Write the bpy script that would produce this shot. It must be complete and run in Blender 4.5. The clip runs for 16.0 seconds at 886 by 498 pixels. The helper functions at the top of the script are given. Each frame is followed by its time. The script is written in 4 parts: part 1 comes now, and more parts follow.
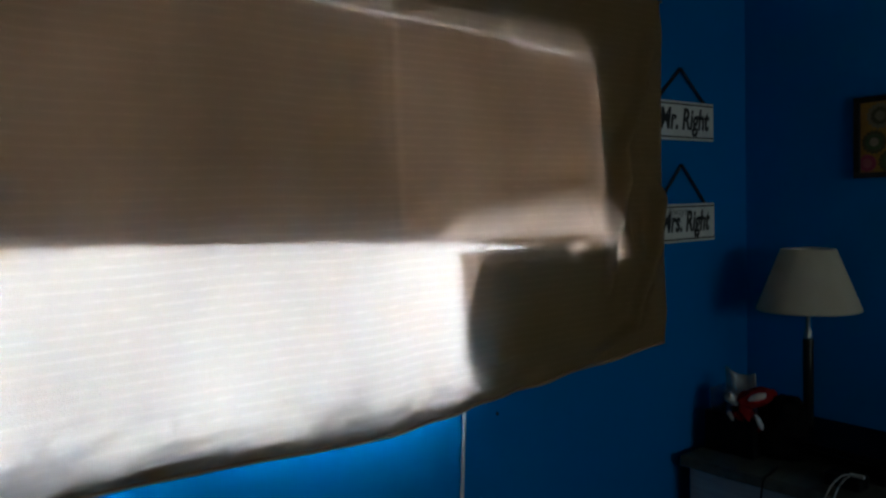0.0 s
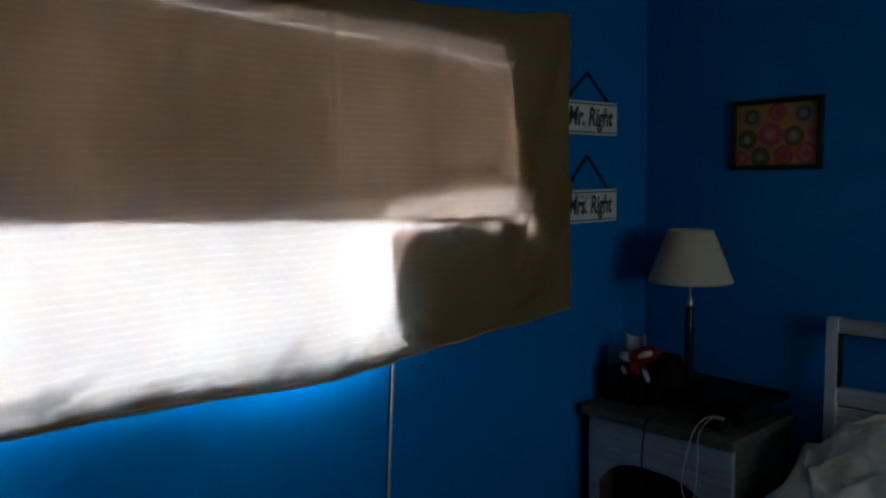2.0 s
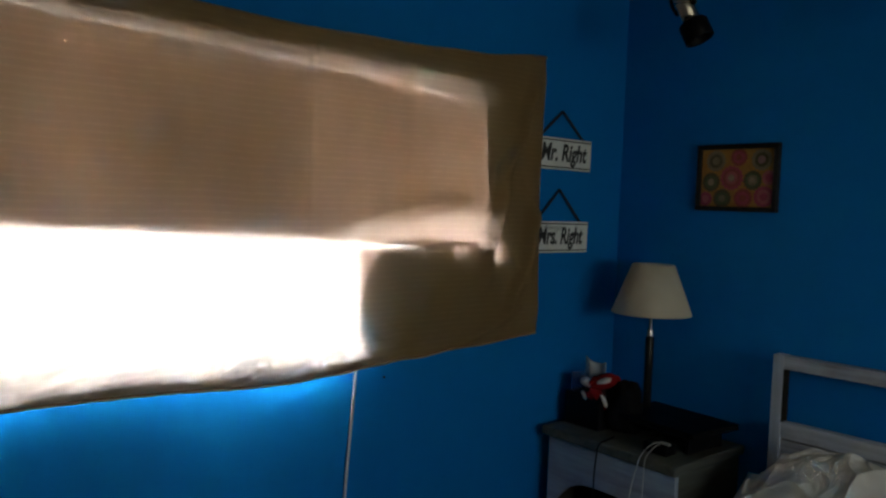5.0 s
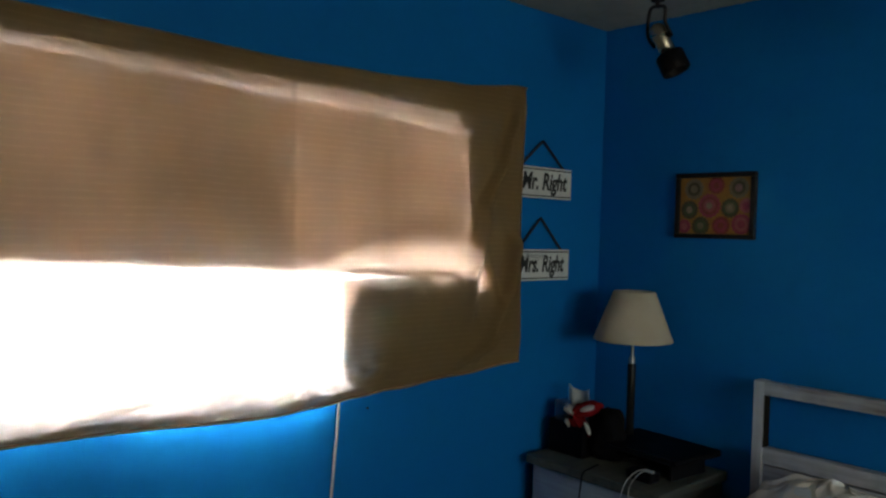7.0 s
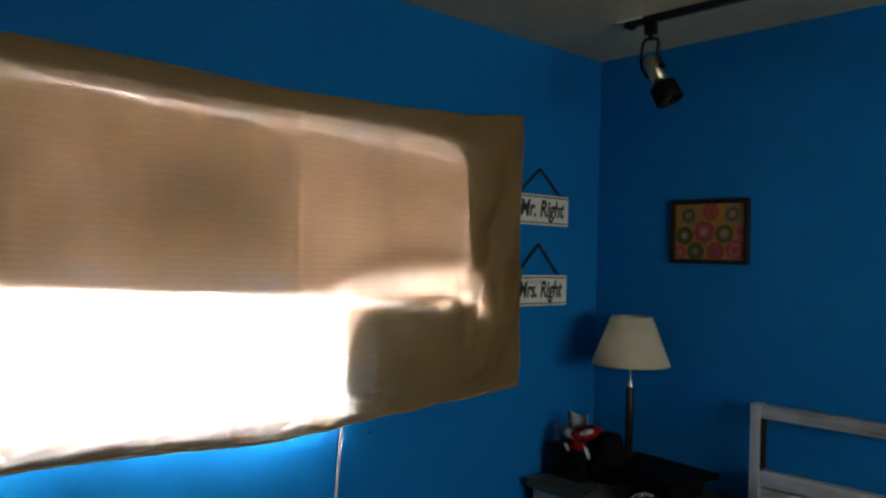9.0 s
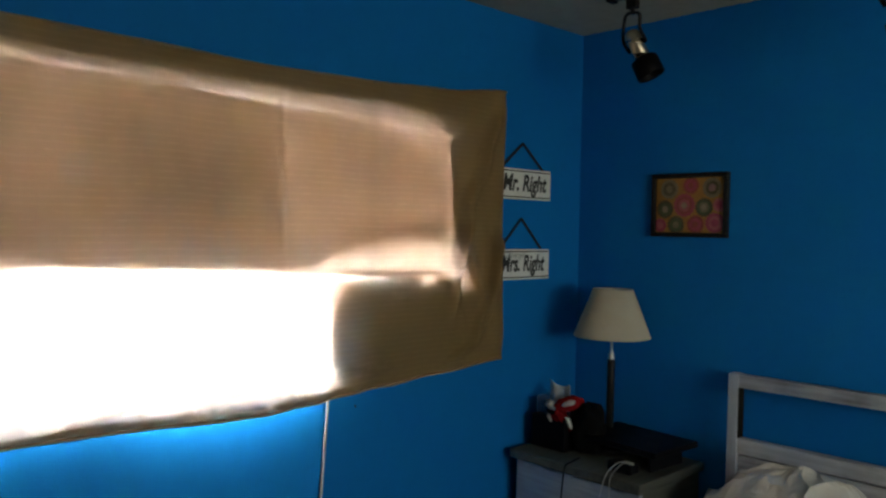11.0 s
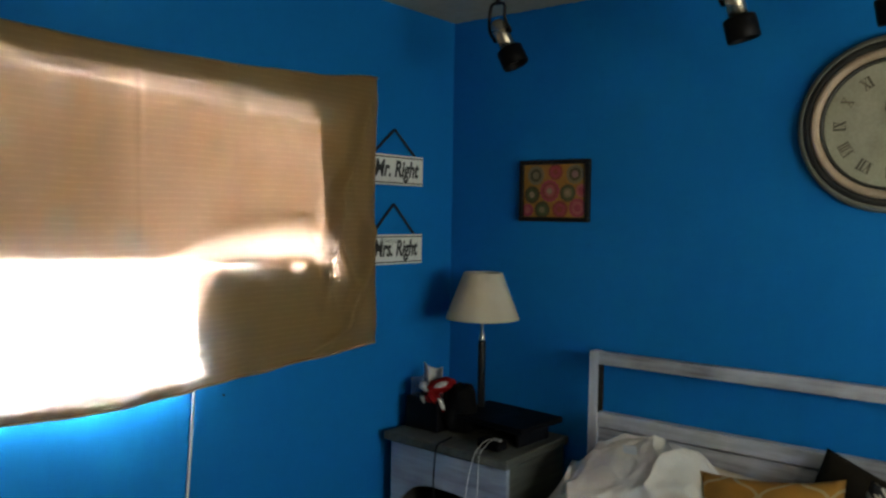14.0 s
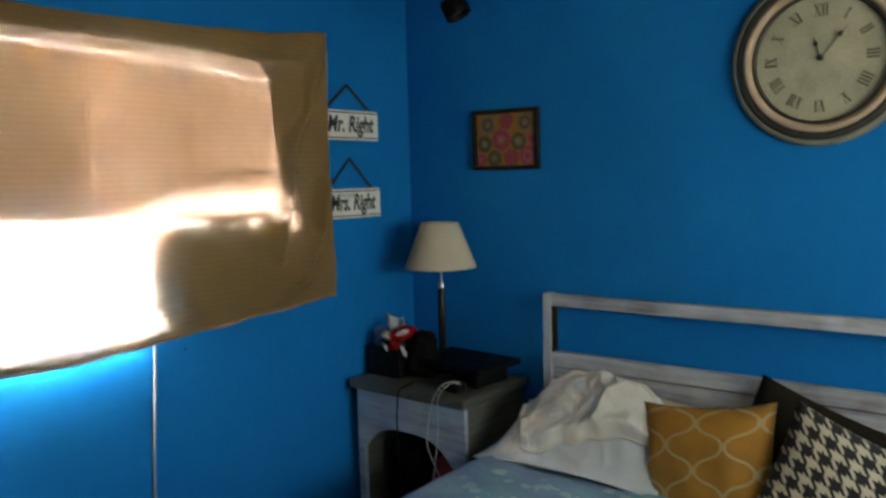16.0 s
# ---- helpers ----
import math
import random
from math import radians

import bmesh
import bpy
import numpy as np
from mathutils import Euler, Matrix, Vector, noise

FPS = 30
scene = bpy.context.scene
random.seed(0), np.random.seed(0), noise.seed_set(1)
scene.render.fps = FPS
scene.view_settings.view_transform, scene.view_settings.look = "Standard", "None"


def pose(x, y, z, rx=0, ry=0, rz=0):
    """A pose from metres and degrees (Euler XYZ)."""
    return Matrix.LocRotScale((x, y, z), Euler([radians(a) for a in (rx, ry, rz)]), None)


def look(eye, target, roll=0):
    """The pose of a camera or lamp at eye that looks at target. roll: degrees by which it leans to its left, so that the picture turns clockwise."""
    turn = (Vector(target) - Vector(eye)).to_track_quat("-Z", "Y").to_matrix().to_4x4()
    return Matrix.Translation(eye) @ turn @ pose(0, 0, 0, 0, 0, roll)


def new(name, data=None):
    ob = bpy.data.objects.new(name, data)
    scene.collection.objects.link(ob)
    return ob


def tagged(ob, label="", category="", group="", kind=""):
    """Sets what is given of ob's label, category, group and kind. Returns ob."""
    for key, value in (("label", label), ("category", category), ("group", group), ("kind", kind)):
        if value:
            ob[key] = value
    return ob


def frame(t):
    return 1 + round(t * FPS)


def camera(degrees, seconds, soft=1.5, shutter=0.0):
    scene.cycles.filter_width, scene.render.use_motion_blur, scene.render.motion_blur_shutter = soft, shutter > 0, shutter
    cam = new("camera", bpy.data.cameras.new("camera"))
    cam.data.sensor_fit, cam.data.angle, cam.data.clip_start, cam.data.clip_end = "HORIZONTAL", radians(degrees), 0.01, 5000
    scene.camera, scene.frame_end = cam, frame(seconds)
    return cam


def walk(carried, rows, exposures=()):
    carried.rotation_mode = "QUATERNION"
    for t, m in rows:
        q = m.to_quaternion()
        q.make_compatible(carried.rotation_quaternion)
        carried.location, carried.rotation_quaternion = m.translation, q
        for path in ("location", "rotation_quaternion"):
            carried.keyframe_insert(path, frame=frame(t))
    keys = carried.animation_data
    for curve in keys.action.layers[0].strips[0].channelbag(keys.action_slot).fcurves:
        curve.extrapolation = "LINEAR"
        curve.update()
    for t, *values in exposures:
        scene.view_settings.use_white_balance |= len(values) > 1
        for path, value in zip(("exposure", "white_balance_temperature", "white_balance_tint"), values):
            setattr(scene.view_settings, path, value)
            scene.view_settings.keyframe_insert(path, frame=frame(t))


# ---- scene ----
cam = camera(59.6, 16.0, soft=2.4, shutter=0.5)
PATH = [
    (0, (1.402, -2.427, 1.522), (-0.16, -1.183, 1.411), -1.7),
    (0.5, (1.541, -2.401, 1.516), (-0.068, -1.225, 1.351), -2.2),
    (1, (1.589, -2.443, 1.53), (0.019, -1.214, 1.376), -3.1),
    (1.5, (1.652, -2.546, 1.533), (0.095, -1.306, 1.341), -2.1),
    (2, (1.716, -2.6, 1.557), (0.232, -1.271, 1.373), -0.8),
    (2.5, (1.79, -2.605, 1.58), (0.253, -1.34, 1.384), -0.6),
    (3, (1.871, -2.588, 1.551), (0.314, -1.34, 1.422), 0.4),
    (5.5, (1.96, -2.574, 1.555), (0.442, -1.277, 1.44), 2.6),
    (6, (1.948, -2.575, 1.576), (0.446, -1.257, 1.474), 2.7),
    (6.5, (1.964, -2.587, 1.569), (0.457, -1.274, 1.508), 2.1),
    (7, (1.958, -2.587, 1.574), (0.459, -1.263, 1.522), 1.7),
    (7.5, (1.974, -2.603, 1.577), (0.458, -1.298, 1.533), 1.5),
    (8, (1.986, -2.592, 1.585), (0.503, -1.251, 1.549), 1.9),
    (8.5, (1.977, -2.61, 1.573), (0.531, -1.229, 1.549), 2.3),
    (9, (1.987, -2.628, 1.573), (0.493, -1.3, 1.59), 1.5),
    (11.5, (1.995, -2.653, 1.582), (0.574, -1.25, 1.486), 1.1),
    (12, (1.948, -2.671, 1.57), (0.633, -1.172, 1.423), 0.7),
    (12.5, (1.942, -2.689, 1.566), (0.658, -1.166, 1.384), 0.5),
    (13, (1.947, -2.667, 1.57), (0.75, -1.073, 1.406), 0.6),
    (13.5, (1.963, -2.653, 1.585), (0.732, -1.082, 1.462), -0.5),
    (14, (2.062, -2.615, 1.588), (0.808, -1.059, 1.499), 0.9),
    (14.5, (2.148, -2.609, 1.589), (0.887, -1.059, 1.507), 2.0),
    (15, (2.171, -2.631, 1.578), (0.838, -1.141, 1.517), 2.1),
    (15.5, (2.213, -2.607, 1.566), (0.894, -1.107, 1.463), -0.7),
    (16, (2.228, -2.579, 1.554), (0.988, -1.022, 1.363), -1.4),
]
EXPOSURE = 4.35
EXPOSURES = [(0.0, -1.92, 5750, 3), (1.0, -1.86, 5600, 2), (2.0, -1.68, 5700, 5), (3.0, -1.40, 6150, 8), (5.5, -0.88, 6650, 10), (6.5, -0.68, 6750, 10), (7.5, -0.53, 6850, 10),
             (9.0, -0.33, 6900, 10), (11.5, -0.23, 6950, 10), (12.5, -0.05, 7050, 10), (13.5, 0.1, 7050, 10), (16.0, 0.42, 7050, 10)]
walk(cam, [(t, look(eye, target, roll)) for t, eye, target, roll in PATH], [(t, EXPOSURE + e, k, tint) for t, e, k, tint in EXPOSURES])

# ---- light ----
world = bpy.data.worlds.new("sky")
scene.world = world
world.use_nodes = True
wn = world.node_tree
sky = wn.nodes.new("ShaderNodeTexSky")
sky.sky_type, sky.sun_disc = "NISHITA", False
SUN_EL, SUN_AZ = 12.0, -90.0
sky.sun_elevation, sky.sun_rotation = radians(SUN_EL), radians(SUN_AZ)
wn.links.new(sky.outputs[0], wn.nodes["Background"].inputs[0])
wn.nodes["Background"].inputs[1].default_value = 0.05

sun = new("sun", bpy.data.lights.new("sun", "SUN"))
sun.data.energy, sun.data.angle, sun.data.color = 5.0, radians(1.0), (1.0, 0.97, 0.93)
sun.matrix_basis = look((-6.0, -1.6, 1.3 + 6.0 * math.tan(radians(SUN_EL))), (0, -1.6, 1.3))

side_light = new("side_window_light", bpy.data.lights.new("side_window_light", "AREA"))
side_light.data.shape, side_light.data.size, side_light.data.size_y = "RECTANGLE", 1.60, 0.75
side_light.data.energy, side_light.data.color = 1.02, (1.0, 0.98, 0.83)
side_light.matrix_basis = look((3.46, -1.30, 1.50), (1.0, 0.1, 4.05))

# ---- helpers of this scene ----
WORLD = {}


def thing(name, x, y, z, label, category, group="", kind=""):
    ob = new(name)
    ob.empty_display_size = 0.05
    ob.matrix_basis = pose(x, y, z)
    WORLD[ob] = pose(x, y, z)
    return tagged(ob, label, category, group, kind)


def part(name, bm, material, parent=None, label="", smooth=False):
    me = bpy.data.meshes.new(name)
    bmesh.ops.recalc_face_normals(bm, faces=bm.faces)
    for f in bm.faces:
        f.smooth = smooth
    bm.to_mesh(me)
    bm.free()
    me.materials.append(material)
    ob = new(name, me)
    WORLD[ob] = Matrix.Identity(4)
    if parent:
        ob.parent = parent
        ob.matrix_parent_inverse = WORLD[parent].inverted()
    return tagged(ob, label)


def box(x0, x1, y0, y1, z0, z1, bevel=0.0, bm=None, segs=2, turn=None):
    bm = bm or bmesh.new()
    m = Matrix.Translation(((x0 + x1) / 2, (y0 + y1) / 2, (z0 + z1) / 2)) @ Matrix.Diagonal((x1 - x0, y1 - y0, z1 - z0, 1))
    if turn is not None:
        m = turn @ m
    made = bmesh.ops.create_cube(bm, size=1, matrix=m)["verts"]
    if bevel:
        bmesh.ops.bevel(bm, geom=list({e for v in made for e in v.link_edges}), offset=bevel, segments=segs, affect="EDGES", profile=0.5)
    return bm


def lathe(profile, m=None, n=48, closed=False, bm=None):
    """Turns (radius, height) pairs round the local z axis."""
    bm = bm or bmesh.new()
    m = m or Matrix.Identity(4)
    rings = []
    for r, h in profile:
        if r < 1e-5:
            rings.append([bm.verts.new(m @ Vector((0, 0, h)))] * n)
        else:
            rings.append([bm.verts.new(m @ Vector((r * math.cos(2 * math.pi * i / n), r * math.sin(2 * math.pi * i / n), h))) for i in range(n)])
    pairs = list(zip(rings, rings[1:])) + ([(rings[-1], rings[0])] if closed else [])
    for a, b in pairs:
        for i in range(n):
            j = (i + 1) % n
            quad = []
            for v in (a[i], a[j], b[j], b[i]):
                if v not in quad:
                    quad.append(v)
            if len(quad) > 2:
                bm.faces.new(quad)
    return bm


def tube(points, r, n=8, bm=None, steps=6):
    """A round tube through points, smoothed."""
    bm = bm or bmesh.new()
    pts = [Vector(p) for p in points]
    fine = []
    for i in range(len(pts) - 1):
        p0, p1, p2, p3 = pts[max(i - 1, 0)], pts[i], pts[i + 1], pts[min(i + 2, len(pts) - 1)]
        for k in range(steps):
            t = k / steps
            fine.append(0.5 * ((2 * p1) + (p2 - p0) * t + (2 * p0 - 5 * p1 + 4 * p2 - p3) * t * t + (3 * p1 - p0 - 3 * p2 + p3) * t ** 3))
    fine.append(pts[-1])
    rings = []
    for i, p in enumerate(fine):
        way = (fine[min(i + 1, len(fine) - 1)] - fine[max(i - 1, 0)]).normalized()
        side = way.cross(Vector((0.31, 0.77, 0.56))).normalized()
        up = way.cross(side)
        rings.append([bm.verts.new(p + r * (math.cos(a) * side + math.sin(a) * up)) for a in (2 * math.pi * k / n for k in range(n))])
    for a, b in zip(rings, rings[1:]):
        for i in range(n):
            bm.faces.new((a[i], a[(i + 1) % n], b[(i + 1) % n], b[i]))
    bm.faces.new(rings[0])
    bm.faces.new(rings[-1][::-1])
    return bm


def sheet(nu, nv, place, thick=0.0, bm=None):
    """A grid of place(u, v), u and v from 0 to 1; thick gives it a second side, along -normal."""
    bm = bm or bmesh.new()
    pts = [[Vector(place(i / nu, j / nv)) for i in range(nu + 1)] for j in range(nv + 1)]
    front = [[bm.verts.new(p) for p in row] for row in pts]
    for j in range(nv):
        for i in range(nu):
            bm.faces.new((front[j][i], front[j][i + 1], front[j + 1][i + 1], front[j + 1][i]))
    if thick:
        bm.normal_update()
        back = [[bm.verts.new(v.co - v.normal * thick) for v in row] for row in front]
        for j in range(nv):
            for i in range(nu):
                bm.faces.new((back[j][i], back[j + 1][i], back[j + 1][i + 1], back[j][i + 1]))
        rim = [(0, i) for i in range(nu)] + [(j, nu) for j in range(nv)] + [(nv, i) for i in range(nu, 0, -1)] + [(j, 0) for j in range(nv, 0, -1)]
        for a, b in zip(rim, rim[1:] + rim[:1]):
            bm.faces.new((front[a[0]][a[1]], back[a[0]][a[1]], back[b[0]][b[1]], front[b[0]][b[1]]))
    return bm


def prism(outline, m, depth):
    """An outline of (x, y) pairs, made a plate of that depth along local z, placed by m."""
    bm = bmesh.new()
    low = [bm.verts.new(m @ Vector((x, y, 0))) for x, y in outline]
    high = [bm.verts.new(m @ Vector((x, y, depth))) for x, y in outline]
    bm.faces.new(low[::-1])
    bm.faces.new(high)
    for i in range(len(outline)):
        j = (i + 1) % len(outline)
        bm.faces.new((low[i], low[j], high[j], high[i]))
    return bm


def lettering(text, size, m, shear=0.0, depth=0.0006, squeeze=1.0, bold=0.0):
    """Letters as a mesh, centred, lying in the local xy plane of m."""
    cu = bpy.data.curves.new("letters", "FONT")
    cu.body, cu.size, cu.shear, cu.extrude, cu.offset = text, size, shear, depth, bold
    cu.align_x, cu.align_y, cu.resolution_u = "CENTER", "CENTER", 3
    ob = bpy.data.objects.new("letters", cu)
    scene.collection.objects.link(ob)
    bpy.context.view_layer.update()
    me = bpy.data.meshes.new_from_object(ob.evaluated_get(bpy.context.evaluated_depsgraph_get()))
    bm = bmesh.new()
    bm.from_mesh(me)
    bm.transform(m @ Matrix.Diagonal((squeeze, 1, 1, 1)))
    bpy.data.objects.remove(ob)
    bpy.data.meshes.remove(me)
    return bm


def smoothstep(a, b, x):
    """Eases from 0 at a to 1 at b, either way round."""
    t = min(max((x - a) / (b - a), 0.0), 1.0)
    return t * t * (3 - 2 * t)


def along(table, x):
    """A value from (place, value) pairs, eased between them."""
    for (a, va), (b, vb) in zip(table, table[1:]):
        if x <= b:
            return va + (vb - va) * smoothstep(a, b, x)
    return table[-1][1]


# ---- materials ----
def nodes_of(name):
    m = bpy.data.materials.new(name)
    m.use_nodes = True
    return m, m.node_tree, m.node_tree.nodes["Principled BSDF"]


def math_node(nt, op, a, b=None):
    n = nt.nodes.new("ShaderNodeMath")
    n.operation = op
    for k, v in enumerate((a, b)):
        if v is None:
            continue
        if isinstance(v, (int, float)):
            n.inputs[k].default_value = v
        else:
            nt.links.new(v, n.inputs[k])
    return n.outputs[0]


def blend(nt, fac, a, b):
    n = nt.nodes.new("ShaderNodeMix")
    n.data_type = "RGBA"
    if isinstance(fac, (int, float)):
        n.inputs[0].default_value = fac
    else:
        nt.links.new(fac, n.inputs[0])
    for k, v in ((6, a), (7, b)):
        if isinstance(v, tuple):
            n.inputs[k].default_value = (*v, 1)
        else:
            nt.links.new(v, n.inputs[k])
    return n.outputs[2]


def noise_of(nt, scale, stretch=(1, 1, 1), detail=4.0, lo=0.35, hi=0.65):
    tc = nt.nodes.new("ShaderNodeTexCoord")
    mp = nt.nodes.new("ShaderNodeMapping")
    mp.inputs["Scale"].default_value = stretch
    nt.links.new(tc.outputs["Object"], mp.inputs[0])
    n = nt.nodes.new("ShaderNodeTexNoise")
    n.inputs["Scale"].default_value, n.inputs["Detail"].default_value = scale, detail
    nt.links.new(mp.outputs[0], n.inputs["Vector"])
    r = nt.nodes.new("ShaderNodeMapRange")
    r.inputs[1].default_value, r.inputs[2].default_value = lo, hi
    nt.links.new(n.outputs[0], r.inputs[0])
    return r.outputs[0]


def bump_of(nt, height, strength, distance=0.002):
    b = nt.nodes.new("ShaderNodeBump")
    b.inputs["Strength"].default_value, b.inputs["Distance"].default_value = strength, distance
    nt.links.new(height, b.inputs["Height"])
    return b.outputs[0]


def plain(name, a, b=None, rough=0.6, metal=0.0, scale=6.0, fine=120.0, stretch=(1, 1, 1), bump=0.15, deep=0.002, spec=0.5):
    """Colour that wanders between a and b at two scales, with fine relief."""
    m, nt, p = nodes_of(name)
    b = b or tuple(c * 0.8 for c in a)
    large = noise_of(nt, scale, stretch)
    small = noise_of(nt, fine, stretch, 3.0)
    col = blend(nt, math_node(nt, "ADD", math_node(nt, "MULTIPLY", large, 0.7), math_node(nt, "MULTIPLY", small, 0.3)), a, b)
    nt.links.new(col, p.inputs["Base Color"])
    nt.links.new(math_node(nt, "ADD", math_node(nt, "MULTIPLY", large, 0.12), rough - 0.06), p.inputs["Roughness"])
    p.inputs["Metallic"].default_value = metal
    p.inputs["Specular IOR Level"].default_value = spec
    nt.links.new(bump_of(nt, small, bump, deep), p.inputs["Normal"])
    return m


def cloth(name, a, b, glow=0.35, rib=0.0, rib_axis=2, bump=0.3, scale=5.0, lit=None, streak=0.0):
    """Woven cloth that lets some light through; rib: spacing of its woven ribs in metres."""
    m, nt, p = nodes_of(name)
    large = noise_of(nt, scale)
    weave = noise_of(nt, 420.0, (0.5, 0.5, 1.6), 2.0)
    col = blend(nt, math_node(nt, "MULTIPLY", large, 0.8), a, b)
    height = weave
    if streak:
        col = blend(nt, math_node(nt, "MULTIPLY", noise_of(nt, 5.0, (1, 1.6, 0.16), 4.0), streak), col, tuple(c * 0.45 for c in a))
    if rib:
        tc = nt.nodes.new("ShaderNodeTexCoord")
        sep = nt.nodes.new("ShaderNodeSeparateXYZ")
        nt.links.new(tc.outputs["Object"], sep.inputs[0])
        wob = noise_of(nt, 3.0, (1, 1, 0.4), 2.0, 0.0, 1.0)
        z = math_node(nt, "ADD", sep.outputs[rib_axis], math_node(nt, "MULTIPLY", wob, 0.02))
        wave = math_node(nt, "SINE", math_node(nt, "MULTIPLY", z, 2 * math.pi / rib))
        wave = math_node(nt, "ADD", math_node(nt, "MULTIPLY", wave, 0.5), 0.5)
        wave = math_node(nt, "POWER", wave, 4.0)
        patchy = math_node(nt, "MULTIPLY", wave, noise_of(nt, 30.0, (1, 1, 3), 3.0, 0.3, 0.7))
        col = blend(nt, math_node(nt, "MULTIPLY", patchy, 0.05), col, tuple(min(c * 1.35, 0.95) for c in a))
        height = math_node(nt, "ADD", math_node(nt, "MULTIPLY", weave, 0.5), wave)
    nrm = bump_of(nt, weave if rib else height, bump, 0.0012)
    nt.nodes.remove(p)
    dif, tra, mix = nt.nodes.new("ShaderNodeBsdfDiffuse"), nt.nodes.new("ShaderNodeBsdfTranslucent"), nt.nodes.new("ShaderNodeMixShader")
    if lit and rib:
        bare = noise_of(nt, 2.6, (1, 1, 0.7), 3.0, 0.40, 0.62)
        share = math_node(nt, "ADD", math_node(nt, "MULTIPLY", patchy, 0.75), math_node(nt, "MULTIPLY", bare, 0.45))
        lit = blend(nt, share, tuple(c * 0.80 for c in lit), lit)
    else:
        lit = col
    for n, c in ((dif, col), (tra, lit)):
        nt.links.new(c, n.inputs["Color"])
        nt.links.new(nrm, n.inputs["Normal"])
    mix.inputs[0].default_value = glow
    nt.links.new(dif.outputs[0], mix.inputs[1])
    nt.links.new(tra.outputs[0], mix.inputs[2])
    nt.links.new(mix.outputs[0], nt.nodes["Material Output"].inputs[0])
    return m


def paint_wall(name, a, b, bump=0.25):
    m, nt, p = nodes_of(name)
    large = noise_of(nt, 1.3, detail=3.0)
    mid = noise_of(nt, 22.0, detail=5.0)
    peel = noise_of(nt, 160.0, detail=2.0)
    col = blend(nt, math_node(nt, "ADD", math_node(nt, "MULTIPLY", large, 0.6), math_node(nt, "MULTIPLY", mid, 0.4)), a, b)
    nt.links.new(col, p.inputs["Base Color"])
    nt.links.new(math_node(nt, "ADD", math_node(nt, "MULTIPLY", mid, 0.12), 0.5), p.inputs["Roughness"])
    p.inputs["Specular IOR Level"].default_value = 0.06
    nt.links.new(bump_of(nt, math_node(nt, "ADD", peel, math_node(nt, "MULTIPLY", mid, 0.6)), bump, 0.0015), p.inputs["Normal"])
    return m


def washed_wood(name, pale, dark, axis, wear=0.5):
    """Whitewashed boards: pale wash, darker grain along one axis, worn patches."""
    m, nt, p = nodes_of(name)
    stretch = [9.0, 9.0, 9.0]
    stretch[axis] = 0.8
    grain = noise_of(nt, 6.0, tuple(stretch), 6.0, 0.3, 0.75)
    fine = noise_of(nt, 30.0, tuple(stretch), 4.0)
    worn = noise_of(nt, 5.0, (1, 1, 1), 5.0, 0.45, 0.75)
    f = math_node(nt, "MULTIPLY", math_node(nt, "ADD", math_node(nt, "MULTIPLY", grain, 0.6), math_node(nt, "MULTIPLY", worn, 0.6)), wear)
    nt.links.new(blend(nt, f, pale, dark), p.inputs["Base Color"])
    p.inputs["Roughness"].default_value = 0.6
    nt.links.new(bump_of(nt, math_node(nt, "ADD", grain, math_node(nt, "MULTIPLY", fine, 0.5)), 0.4, 0.0015), p.inputs["Normal"])
    return m


def uv_steps(nt):
    uv = nt.nodes.new("ShaderNodeUVMap")
    sep = nt.nodes.new("ShaderNodeSeparateXYZ")
    nt.links.new(uv.outputs[0], sep.inputs[0])
    return sep.outputs[0], sep.outputs[1]


def trellis(name, ground, line):
    """Printed lattice of rounded lozenges; the uv map is in metres."""
    m, nt, p = nodes_of(name)
    u, v = uv_steps(nt)
    cu = math_node(nt, "MULTIPLY", u, 2 * math.pi / 0.190)
    cv = math_node(nt, "MULTIPLY", v, 2 * math.pi / 0.152)
    su, sv = math_node(nt, "ABSOLUTE", math_node(nt, "SINE", cu)), math_node(nt, "ABSOLUTE", math_node(nt, "SINE", cv))
    ku, kv = math_node(nt, "COSINE", cu), math_node(nt, "COSINE", cv)
    bend = math_node(nt, "MULTIPLY", math_node(nt, "MULTIPLY", math_node(nt, "SUBTRACT", kv, ku), math_node(nt, "MULTIPLY", su, sv)), 0.42)
    g = math_node(nt, "ADD", math_node(nt, "ADD", ku, kv), bend)
    wide = math_node(nt, "SQRT", math_node(nt, "ADD", math_node(nt, "ADD", math_node(nt, "MULTIPLY", su, su), math_node(nt, "MULTIPLY", sv, sv)), 0.10))
    edge = math_node(nt, "LESS_THAN", math_node(nt, "ABSOLUTE", g), math_node(nt, "MULTIPLY", wide, 0.175))
    weave = noise_of(nt, 300.0)
    large = noise_of(nt, 9.0)
    base = blend(nt, large, ground, tuple(c * 0.72 for c in ground))
    nt.links.new(blend(nt, edge, base, line), p.inputs["Base Color"])
    p.inputs["Roughness"].default_value = 0.85
    nt.links.new(bump_of(nt, weave, 0.35, 0.001), p.inputs["Normal"])
    return m


